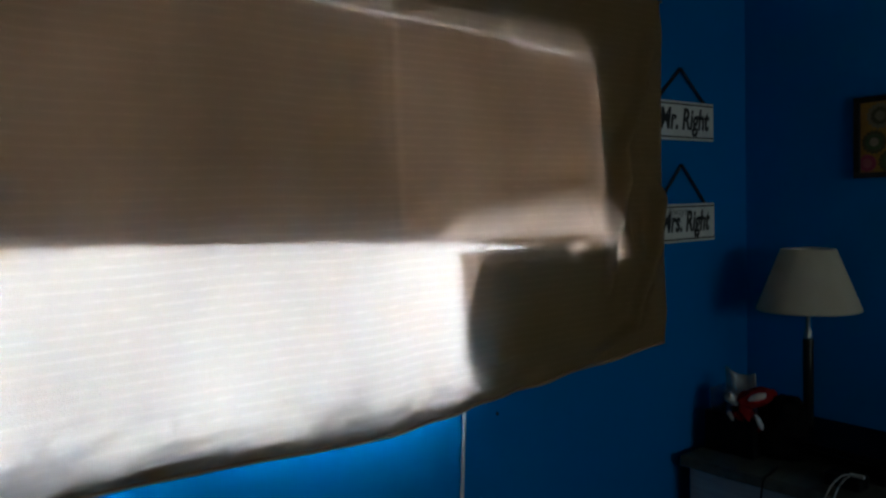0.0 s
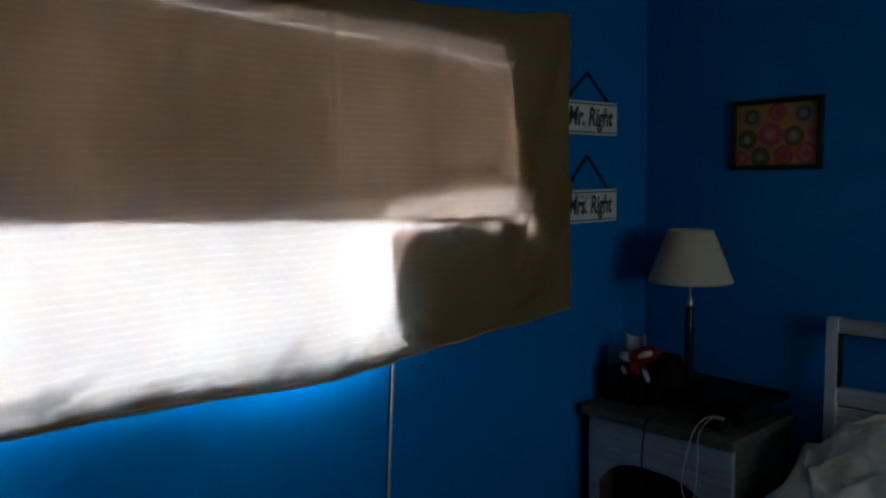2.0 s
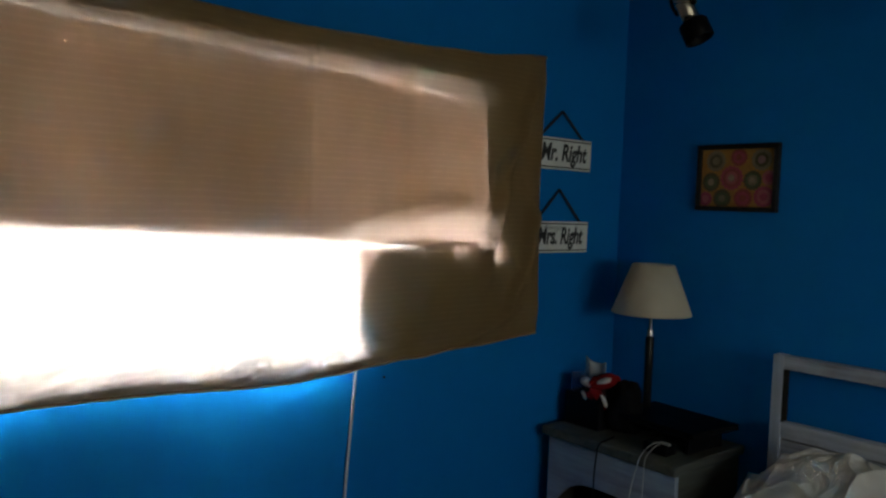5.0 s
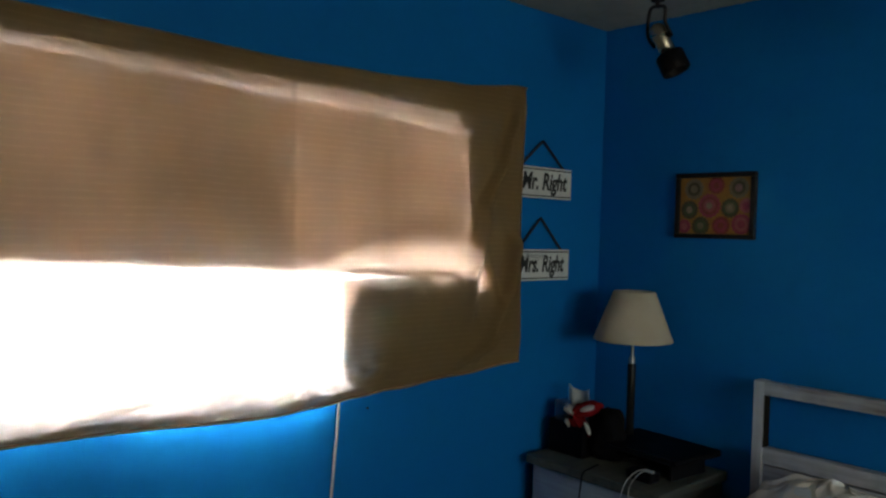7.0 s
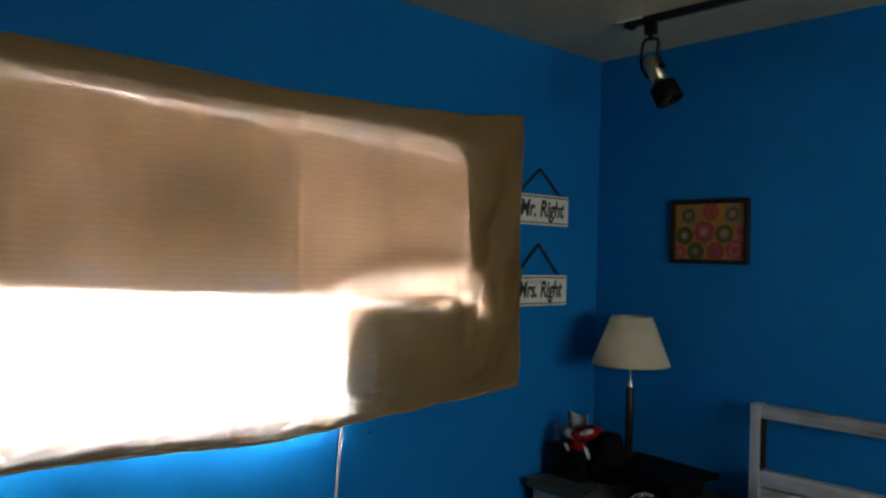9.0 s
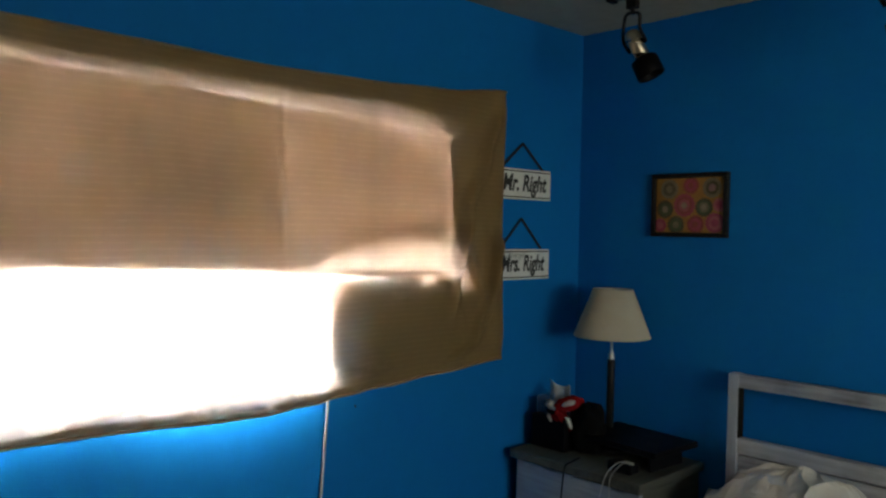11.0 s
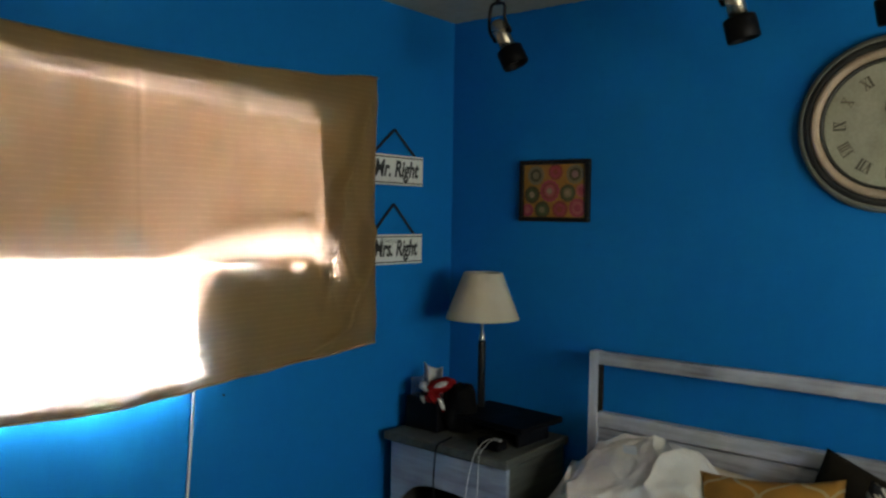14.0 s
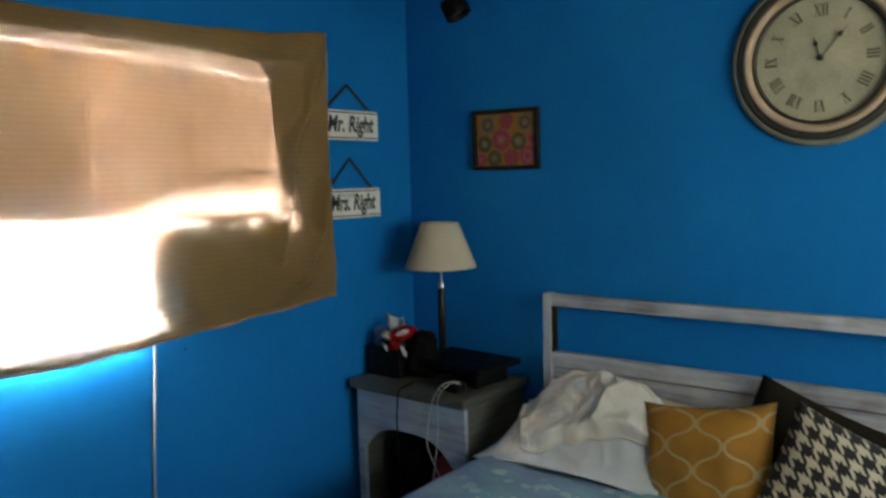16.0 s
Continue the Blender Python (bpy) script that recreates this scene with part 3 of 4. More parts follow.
# unseen rounded blocker, added to cast the dark patch on the cloth
def sill_blocker(u, v):
    y0, y1, z0, z1 = -1.276, -0.704, WZ0 + 0.001, 1.420
    y = y0 + (y1 - y0) * u
    left = 1 - (1 - min(u / 0.24, 1)) ** 2.4
    top = z0 + (z1 - z0) * (0.30 + 0.70 * left ** 0.6) if u < 0.24 else z1 - 0.004 * math.sin(u * 9)
    top -= 0.030 * math.exp(-((y + 0.862) / 0.032) ** 2) + 0.05 * smoothstep(0.985, 1.0, u)
    z = z0 + (top - z0) * v
    puff = 0.034 * (math.sin(math.pi * u) * math.sin(math.pi * min(v + 0.02, 1))) ** 0.28 if 0 < u < 1 and 0 < v < 1 else 0
    return (-0.036 + puff, y + 0.045 * (1 - v) ** 2.2 * (1 - smoothstep(0, 0.4, u)), z)


cushion = thing("cushion", -0.06, -1.02, WZ0, "unseen dark body added behind the cloth to shade it", "cushion")
part("cover", sheet(80, 24, sill_blocker, 0.02), DARK_CLOTH, cushion, smooth=True)
# half-clear sheet added to soften the shade at its upper corner
part("thin_corner", hang(-1.272, -1.12, -0.0016, lambda y: 1.414, lambda y: 1.25 + 0.16 * smoothstep(-1.275, -1.16, y) - 0.03, 0.0004), BLIND, cushion, "unseen sheet added for the tan corner of the shade", True)

# ---- cloth over the window ----
CURT_TOP = [(-2.80, 2.085), (-2.20, 2.055), (-1.85, 2.052), (-1.48, 2.044), (-1.15, 2.052), (-0.80, 2.070), (-0.49, 2.103)]
CURT_BOTTOM = [(-2.80, 1.090), (-2.33, 1.070), (-2.05, 1.058), (-1.85, 1.058), (-1.63, 1.049), (-1.38, 1.052), (-1.08, 1.061), (-0.785, 1.074), (-0.485, 1.093)]


# folds: place along the wall at each height, half width, depth
FOLDS = [([(1.08, -0.80), (1.19, -0.635), (1.38, -0.545), (1.60, -0.525)], 0.020, 0.042),
         ([(1.10, -0.70), (1.22, -0.575), (1.36, -0.52)], 0.013, 0.030),
         ([(1.40, -0.73), (1.65, -0.685), (1.83, -0.585), (2.03, -0.535)], 0.022, 0.036),
         ([(1.22, -0.745), (1.45, -0.715), (1.75, -0.64)], 0.020, 0.022)]


def curtain_place(u, v):
    y = -2.80 + (2.80 - 0.487) * u
    z0, z1 = along(CURT_BOTTOM, y), along(CURT_TOP, y)
    z = z0 + (z1 - z0) * v
    y += 0.014 * smoothstep(0.9, 1.0, u) * (-math.sin(math.pi * v)) + 0.012 * smoothstep(0.93, 1.0, u) * (1 - v) ** 3
    low = 1 - v
    inner = smoothstep(0, 0.08, u) * (1 - smoothstep(0.58, 0.90, u))
    x = 0.006 + 0.013 * smoothstep(0.965, 0.99, u) * smoothstep(0, 0.1, v) * smoothstep(0, 0.1, 1 - v) + 0.095 * inner * low ** 3.0 * 0.88 * (0.75 + 0.25 * math.sin(y * 7.0))
    # slack between the nails along the top edge
    x += 0.005 * v ** 10 * (0.5 + 0.5 * math.sin(y * 8.4))
    # gathers near the lower hem
    wrinkle = (1 - 1.7 * abs(noise.noise(Vector((y * 6 + z * 5, z * 15 - y * 4, 0.7))))) ** 2 + 0.5 * (1 - 1.7 * abs(noise.noise(Vector((y * 15 - z * 8, z * 30, 5.7))))) ** 2
    x += 0.016 * (wrinkle - 0.7) * smoothstep(0.15, 0.04, v) * smoothstep(0.0, 0.02, v) * (1 - smoothstep(0.70, 0.82, u)) * smoothstep(0, 0.05, u)
    x += 0.006 * low ** 3 * math.sin(y * 26 + 3 * math.sin(y * 5)) * (1 - smoothstep(0.9, 1.0, u))
    # slanting drag folds towards the pinned corner
    d = (y + 0.49) * 1.0 + (z - 1.10) * 0.42
    fold = math.exp(-((y + 0.63) / 0.14) ** 2) * math.sin(math.pi * min(v * 1.4, 1))
    x += 0.012 * fold * (1 - abs(math.sin(d * 24))) ** 2.5
    # long slack folds sweeping up to the outer edge
    for run, wide, high in FOLDS:
        off = y - along(run, z)
        ends = smoothstep(run[0][0], run[0][0] + 0.06, z) * (1 - smoothstep(run[-1][0] - 0.08, run[-1][0], z))
        x += high * ends * math.exp(-(off / wide) ** 2) * (1 - smoothstep(0.99, 1.0, u))
    # shallow upright creases
    for yc, w, h in ((-1.44, 0.010, 0.004), (-1.86, 0.03, 0.003), (-1.08, 0.035, 0.004), (-2.2, 0.02, 0.003)):
        x += h * math.exp(-((y - yc) / w) ** 2) * smoothstep(0.3, 0.6, v)
    return (x, y, z)


curtain = thing("window_cloth", 0.02, -1.6, 1.05, "tan ribbed cloth nailed over the window, glowing with daylight", "curtain")
part("cloth_panel", sheet(320, 110, curtain_place, 0.0008), CURTAIN, curtain, smooth=True)


def lining_place(u, v):
    x, y, z = curtain_place(u, v)
    return (x - 0.0034, y, z)


def hem_dimmer(high, seed, back):
    def place(u, v):
        rag = high + high * 0.9 * noise.noise(Vector((u * 17, seed, 0))) + 0.4 * high * noise.noise(Vector((u * 55, seed + 4, 0)))
        x, y, z = curtain_place(u, 0.006 + max(rag, 0.004) * v)
        return (x - back - 0.003 * v * (1 + noise.noise(Vector((u * 70, v * 3, seed)))), y - 0.006 * u, z)
    return sheet(300, 6, place)


# unseen white backing, added to throw whiter light onto the wall below
part("lining", sheet(320, 110, lining_place, 0.0006), BOUNCE_LINING, curtain, "unseen white backing added to bounce daylight", True)
# unseen strips stacked behind the hem to grey it as its wrinkles would
part("hem_dimmer", hem_dimmer(0.020, 0.3, 0.0050), STRIP_WEAVE, curtain, "unseen strip added to grey the lower edge", True)
part("hem_dimmer", hem_dimmer(0.032, 3.1, 0.0110), STRIP_WEAVE, curtain, "unseen ragged strip added to grey the lower edge", True)
part("hem_dimmer", hem_dimmer(0.046, 7.3, 0.0080), STRIP_WEAVE, curtain, "unseen strip added to grey the lower edge", True)


def crease_strip(u0, long, v0, high, slant):
    """An unseen narrow strip that greys the cloth like a pinched crease, tapering at both ends."""
    def place(u, v):
        body = math.sin(math.pi * min(max(u, 0.02), 0.98)) ** 0.7
        x, y, z = curtain_place(u0 + long * u, v0 + slant * u + high * body * (v - 0.5))
        return (x - 0.0046 - 0.002 * body * math.sin(math.pi * v), y, z)
    return sheet(40, 3, place)


rnd = random.Random(12)
for k in range(15):
    part("crease_strip", crease_strip(0.10 + 0.036 * k + rnd.uniform(-0.02, 0.02), rnd.uniform(0.05, 0.14), 0.014 + 0.05 * rnd.random() ** 1.5, rnd.uniform(0.006, 0.014), rnd.uniform(-0.012, 0.022)), STRIP_WEAVE, curtain, smooth=True)


def rim_points(n, fixed, value):
    out = []
    for i in range(n + 1):
        u, v = (i / n, value) if fixed == "v" else (value, i / n)
        x, y, z = curtain_place(u, v)
        out.append((x + 0.001, y, z))
    return out


part("hem", tube(rim_points(70, "v", 0.0), 0.0044, 6, steps=1), HEM, curtain, "dark stitched lower hem", True)
part("hem", tube(rim_points(40, "u", 1.0), 0.0018, 6, steps=1), HEM, curtain, "stitched side hem", True)
for i, (ny, nz) in enumerate(((-0.500, 2.093), (-1.12, 2.042), (-1.86, 2.040))):
    part("nail", lathe([(0, 0.006), (0.003, 0.005), (0.0042, 0.003), (0.0042, 0), (0, 0)], pose(0.026, ny, nz, 0, 90, 0), 12), NICKEL, curtain, "small nail head")

# ---- cord on the wall ----
cord = thing("blind_cord", 0.01, -1.275, 0.0, "thin white cord hanging down the blue wall", "cord")
part("cord_line", tube([(0.004, -1.268, 1.12), (0.012, -1.270, 1.04), (0.010, -1.276, 0.92), (0.009, -1.284, 0.80), (0.010, -1.293, 0.68), (0.009, -1.298, 0.55), (0.011, -1.302, 0.40), (0.012, -1.298, 0.2), (0.03, -1.29, 0.006)], 0.0048), CORD, cord, smooth=True)
nail = thing("wall_nail", 0.0, -1.14, 1.02, "tiny dark nail head in the blue wall", "nail")
part("nail_head", lathe([(0, 0.004), (0.004, 0.003), (0.004, 0), (0, 0)], pose(0, -1.155, 1.005, 0, 90, 0), 10), BLACK_METAL, nail)


# ---- hanging signs ----
def sign(words, quoted, z0, z1, apex, small=""):
    yc, w = -0.376, 0.328
    top = thing("hanging_sign", 0.01, yc, z0, "white wooden sign lettered %s hanging by black ribbon" % quoted, "sign", "paired signs")
    part("board", box(0.003, 0.014, yc - w / 2, yc + w / 2, z0, z1, 0.0015), SIGN_WHITE, top)
    for z in (z0 + 0.009, z1 - 0.009):
        part("border_line", box(0.0135, 0.0148, yc - w / 2 + 0.004, yc + w / 2 - 0.004, z - 0.0022, z + 0.0022), INK, top, "thin black line")
    face = pose(0.0142, yc + 0.006, (z0 + z1) / 2 + 0.002, 90, 0, 90)
    part("lettering", lettering(words, 0.088, face, 0.22, 0.0005, 0.76 if len(words) < 10 else 0.68, 0.0026), INK, top, "bold black slanted lettering")
    if small:
        part("lettering", lettering(small, 0.036, pose(0.0156, yc - 0.040, z1 - 0.023, 90, 0, 90), 0.3, 0.0004), GREY_INK, top, "small faded lettering")
    for s in (-1, 1):
        a, b = Vector((0.006, yc, apex)), Vector((0.006, yc + s * 0.122, z1 - 0.001))
        way, side = (b - a).normalized(), Vector((0, 0, 0))
        across = Vector((1, 0, 0)).cross(way) * 0.0052
        bm = bmesh.new()
        for off in (0.0, 0.0018):
            for p in (a - across, a + across, b + across, b - across):
                bm.verts.new(p + Vector((off + (0.001 if s > 0 else 0), 0, 0)))
        bm.verts.ensure_lookup_table()
        v = bm.verts
        for q in ((0, 1, 2, 3), (4, 5, 6, 7), (0, 1, 5, 4), (1, 2, 6, 5), (2, 3, 7, 6), (3, 0, 4, 7)):
            bm.faces.new([v[k] for k in q])
        part("ribbon", bm, RIBBON, top, "black satin ribbon")
    part("hook", lathe([(0, 0.012), (0.004, 0.011), (0.004, 0), (0, 0)], pose(0, yc, apex - 0.004, 0, 90, 0), 12), BLACK_METAL, top)


sign("Mr. Right", "for the husband", 1.700, 1.817, 1.916)
sign("Mrs. Right", "for the wife", 1.390, 1.507, 1.626, "Always")

# ---- framed print ----
PX0, PX1, PZ0, PZ1 = 0.357, 0.666, 1.567, 1.805
pic = thing("framed_picture", 0.512, -0.01, PZ0, "small floral print in a black frame on the blue wall", "picture")
f = 0.017
part("frame_rail", box(PX0, PX1, -0.024, -0.002, PZ1 - f, PZ1, 0.002), BLACK_METAL, pic)
part("frame_rail", box(PX0, PX1, -0.024, -0.002, PZ0, PZ0 + f, 0.002), BLACK_METAL, pic)
part("frame_stile", box(PX0, PX0 + f, -0.0235, -0.002, PZ0 + f, PZ1 - f, 0.002), BLACK_METAL, pic)
part("frame_stile", box(PX1 - f, PX1, -0.0235, -0.002, PZ0 + f, PZ1 - f, 0.002), BLACK_METAL, pic)
OCHRE = plain("ochre_print", (0.36, 0.18, 0.02), (0.28, 0.12, 0.015), 0.5, scale=40)
art = part("print", box(PX0 + f, PX1 - f, -0.012, -0.003, PZ0 + f, PZ1 - f), OCHRE, pic, "ochre paper with round flowers")
HUES = {"pink": (0.34, 0.04, 0.08), "rose": (0.40, 0.10, 0.11), "red": (0.26, 0.04, 0.03), "green": (0.06, 0.09, 0.03), "grey": (0.20, 0.16, 0.09),
        "cream": (0.33, 0.25, 0.17), "dark": (0.07, 0.06, 0.02), "lilac": (0.28, 0.15, 0.16)}
PRINTS = {k: plain(k + "_print", c, tuple(x * 0.75 for x in c), 0.5, scale=60) for k, c in HUES.items()}
# flowers: place across and up the print, size, colours from the outside in
FLOWERS = [(0.20, 0.80, 0.13, "grey dark grey"), (0.52, 0.86, 0.11, "red pink red"), (0.83, 0.81, 0.13, "grey dark lilac"),
           (0.14, 0.43, 0.12, "dark green cream"), (0.43, 0.50, 0.15, "pink red rose cream"), (0.72, 0.46, 0.12, "dark green grey cream"),
           (0.94, 0.50, 0.09, "rose pink"), (0.07, 0.13, 0.09, "pink rose"), (0.31, 0.14, 0.12, "dark green grey"), (0.60, 0.15, 0.12, "red pink red"), (0.88, 0.18, 0.13, "pink rose pink")]
AW, AH = PX1 - PX0 - 2 * f, PZ1 - PZ0 - 2 * f
for fx, fz, fr, rings in FLOWERS:
    rings = rings.split()
    for k, hue in enumerate(rings):
        r = fr * AH * 1.5 * (1 - k / len(rings)) ** 0.9
        pet = 16 if k % 2 == 0 else 12
        cx, cz = PX0 + f + fx * AW, PZ0 + f + fz * AH
        pts = []
        for i in range(pet * 2):
            a, rr = math.pi * i / pet, r * (1.0 if i % 2 else 0.86)
            px, pz = cx + rr * math.cos(a), cz + rr * math.sin(a)
            pts.append((min(max(px, PX0 + f + 0.001), PX1 - f - 0.001), min(max(pz, PZ0 + f + 0.001), PZ1 - f - 0.001)))
        part("flower", prism(pts, Matrix.Translation((0, -0.0122, 0)) @ pose(0, 0, 0, 90, 0, 0), 0.0006 * (k + 1)), PRINTS[hue], art)

# ---- wall clock ----
CX, CZ = 1.652, 1.875
clock = thing("wall_clock", CX, -0.02, CZ - 0.26, "large round wall clock with worn rim and cream roman dial", "clock")
AT = pose(CX, -0.002, CZ, 90, 0, 0) @ Matrix.Diagonal((1.022, 1.022, 1.0, 1.0))
part("rim_edge", lathe([(0.2385, 0.0), (0.255, 0.0), (0.2575, 0.006), (0.256, 0.016), (0.251, 0.023), (0.244, 0.027), (0.2388, 0.027)], AT, 96, True), CLOCK_EDGE, clock, "greyed worn outer edge", True)
part("rim", lathe([(0.2172, 0.002), (0.2380, 0.002), (0.2382, 0.026), (0.2320, 0.032), (0.2235, 0.033), (0.2176, 0.030)], AT, 96, True), CLOCK_RIM, clock, "black worn rim", True)
part("band", lathe([(0.1905, 0.002), (0.2166, 0.002), (0.2170, 0.031), (0.212, 0.039), (0.204, 0.040), (0.196, 0.034), (0.191, 0.022)], AT, 96, True), CLOCK_BAND, clock, "rose beige moulded band", True)
part("inner_ring", lathe([(0.181, 0.003), (0.1900, 0.003), (0.1902, 0.026), (0.184, 0.027)], AT, 96, True), CLOCK_RIM, clock, "dark inner ring", True)
dial = part("dial", lathe([(0, 0.012), (0.181, 0.012), (0.181, 0.004), (0, 0.004)], AT, 96), DIAL, clock, "aged cream dial")


def roman(num, m, h=0.033, pitch=0.0100):
    """A printed numeral with thick and thin strokes and serifs."""
    bm = bmesh.new()
    wide = {"I": 1.0, "V": 2.0, "X": 2.0}
    total = sum(wide[c] for c in num) * pitch
    pitch *= min(1.0, 0.040 / total)
    x = -sum(wide[c] for c in num) * pitch / 2

    def stroke(xa, xb, w):
        quad = [(xa - w, h / 2), (xa + w, h / 2), (xb + w, -h / 2), (xb - w, -h / 2)]
        low = [bm.verts.new(m @ Vector((px, py, -0.0003))) for px, py in quad]
        top = [bm.verts.new(m @ Vector((px, py, 0.0003))) for px, py in quad]
        bm.faces.new(low)
        bm.faces.new(top[::-1])
        for i in range(4):
            bm.faces.new((low[i], low[(i + 1) % 4], top[(i + 1) % 4], top[i]))

    thick, thin = pitch * 0.33, pitch * 0.12
    left = x
    for c in num:
        mid = x + wide[c] * pitch / 2
        if c == "I":
            stroke(mid, mid, thick)
        elif c == "V":
            stroke(mid - pitch * 0.72, mid, thick)
            stroke(mid + pitch * 0.72, mid, thin)
        else:
            stroke(mid - pitch * 0.72, mid + pitch * 0.72, thick)
            stroke(mid + pitch * 0.72, mid - pitch * 0.72, thin)
        x += wide[c] * pitch
    for y in (h / 2, -h / 2):
        box(left + 0.0008, x - 0.0008, y - 0.0008, y + 0.0008, -0.0003, 0.00035, bm=bm, turn=m)
    return bm


for k, num in enumerate("XII I II III IIII V VI VII VIII IX X XI".split()):
    a = -2 * math.pi * k / 12
    m = AT @ Matrix.Rotation(a, 4, "Z") @ Matrix.Translation((0, 0.139, 0.0124))
    part("numeral", roman(num, m), FADED, dial)


def hand(name, angle, length, blob, width):
    m = AT @ Matrix.Rotation(-radians(angle), 4, "Z") @ Matrix.Translation((0, 0, 0.0165 if name == "hour_hand" else 0.0185))
    out = [(-width, 0.0), (width, 0.0), (width, blob - 0.009)]
    out += [(0.0068 * math.cos(t), blob + 0.0068 * math.sin(t)) for t in (-0.9, -0.3, 0.3, 0.9)]
    out += [(width * 0.6, blob + 0.012), (0, length), (-width * 0.6, blob + 0.012)]
    out += [(-0.0068 * math.cos(t), blob + 0.0068 * math.sin(t)) for t in (0.9, 0.3, -0.3, -0.9)]
    out += [(-width, blob - 0.009)]
    part(name, prism(out, m, 0.0012), INK, clock)


hand("hour_hand", -17, 0.070, 0.044, 0.0018)
hand("minute_hand", 40, 0.124, 0.082, 0.0015)
part("hub", lathe([(0, 0.023), (0.007, 0.022), (0.0085, 0.019), (0.0085, 0.012), (0, 0.012)], AT, 20), INK, clock)

# ---- track lights ----
TY = -0.385
track = thing("light_track", 1.25, TY, ROOM_Z, "black lighting track screwed to the ceiling", "light track")
part("rail", box(0.42, 2.30, TY - 0.017, TY + 0.017, ROOM_Z - 0.020, ROOM_Z - 0.0003, 0.002), BLACK_METAL, track)
part("end_cap", box(0.396, 0.421, TY - 0.020, TY + 0.020, ROOM_Z - 0.026, ROOM_Z - 0.0003, 0.003), BLACK, track)
part("feed_plate", box(0.37, 0.47, TY - 0.032, TY - 0.0175, ROOM_Z - 0.006, ROOM_Z - 0.0003, 0.002), WHITE_PAINT, track, "off-white cover plate")


def spot(x, lean, pitch):
    """A track spot: adapter, yoke arms, nickel neck and black cup."""
    top = thing("track_spotlight", x, TY, ROOM_Z - 0.02, "nickel and black spotlight hanging from the ceiling track", "spotlight", "track spotlights")
    part("adapter", box(x - 0.02, x + 0.02, TY - 0.014, TY + 0.014, ROOM_Z - 0.062, ROOM_Z - 0.0205, 0.004), BLACK, top)
    part("stem", lathe([(0, 0), (0.008, 0), (0.008, -0.02), (0, -0.02)], pose(x, TY, ROOM_Z - 0.062), 16), BLACK_METAL, top)
    m = pose(x - 0.012, TY + 0.015, 2.258) @ Matrix.Rotation(radians(lean), 4, "Y") @ Matrix.Rotation(radians(pitch), 4, "X")
    for s in (-1, 1):
        part("yoke_arm", tube([(x, TY, ROOM_Z - 0.075), (x + s * 0.028, TY, ROOM_Z - 0.085), m @ Vector((s * 0.036, 0, 0.0)), m @ Vector((s * 0.036, 0, -0.045))], 0.0060, 8), BLACK_METAL, top, smooth=True)
        part("knob", lathe([(0, 0.012), (0.009, 0.010), (0.010, 0.0), (0, 0.0)], m @ pose(s * 0.028, 0, -0.045, 0, 90 * s, 0), 14), BLACK, top)
    part("neck", lathe([(0, 0.012), (0.014, 0.010), (0.024, 0.002), (0.0265, -0.006), (0.0265, -0.102), (0, -0.102)], m, 32), NICKEL, top, "brushed nickel neck", True)
    cup = part("cup", lathe([(0.018, -0.096), (0.040, -0.098), (0.046, -0.104), (0.047, -0.163), (0.044, -0.166), (0.040, -0.162), (0.039, -0.112), (0.018, -0.106)], m, 40, True), BLACK, top, "black cup", True)
    part("bulb", lathe([(0, -0.150), (0.026, -0.147), (0.037, -0.138), (0.026, -0.114), (0, -0.110)], m, 28), BULB, cup, "unlit bulb face", True)


spot(0.492, -25, 8)
spot(1.300, -13, 8)
spot(1.690, -10, 10)

# ---- bed ----
BX0, BX1 = 0.722, 2.330
bed = thing("bed", (BX0 + BX1) / 2, -1.1, 0, "whitewashed wooden bed with an open headboard", "bed")
part("headboard_post", box(BX0 + 0.010, BX0 + 0.046, -0.110, -0.064, 0, 1.104, 0.003), WASH_Z, bed)
part("headboard_post", box(BX1 - 0.046, BX1 - 0.010, -0.110, -0.064, 0, 1.114, 0.003), WASH_Z, bed)
part("inner_edge", box(BX0 + 0.0465, BX0 + 0.0485, -0.108, -0.066, 0.884, 1.058, 0.0005), DARK_EDGE, bed, "dark inner edge")
RISE = Matrix.Translation((BX0 + 0.046, 0, 0)) @ Matrix.Rotation(-radians(0.4), 4, "Y") @ Matrix.Translation((-BX0 - 0.046, 0, 0))
part("top_rail", box(BX0 + 0.046, BX1 - 0.046, -0.106, -0.068, 1.058, 1.102, 0.003, turn=RISE), WASH_X, bed)
part("middle_rail", box(BX0 + 0.046, BX1 - 0.046, -0.106, -0.068, 0.832, 0.884, 0.003, turn=RISE), WASH_X, bed)
for k in range(4):
    part("plank", box(BX0 + 0.046, BX1 - 0.046, -0.098, -0.078, 0.8270 - 0.128 * (k + 1), 0.8254 - 0.128 * k, 0.0012, turn=RISE), WASH_X, bed)
for x in (BX0 + 0.012, BX1 - 0.034):
    part("side_rail", box(x, x + 0.022, -2.16, -0.110, 0.20, 0.36, 0.003), WASH_X, bed)
part("foot_rail", box(BX0 + 0.012, BX1 - 0.012, -2.20, -2.16, 0.20, 0.36, 0.003), WASH_X, bed)
for x in (BX0 + 0.012, BX1 - 0.072):
    part("foot_leg", box(x, x + 0.06, -2.20, -2.161, 0, 0.20, 0.003), WASH_Z, bed)
mattress = thing("mattress", 1.52, -1.13, 0.30, "white mattress on the bed frame", "mattress")
part("mattress_body", box(0.762, 2.29, -2.14, -0.125, 0.30, 0.535, 0.04, segs=4), LINEN, mattress, smooth=True)


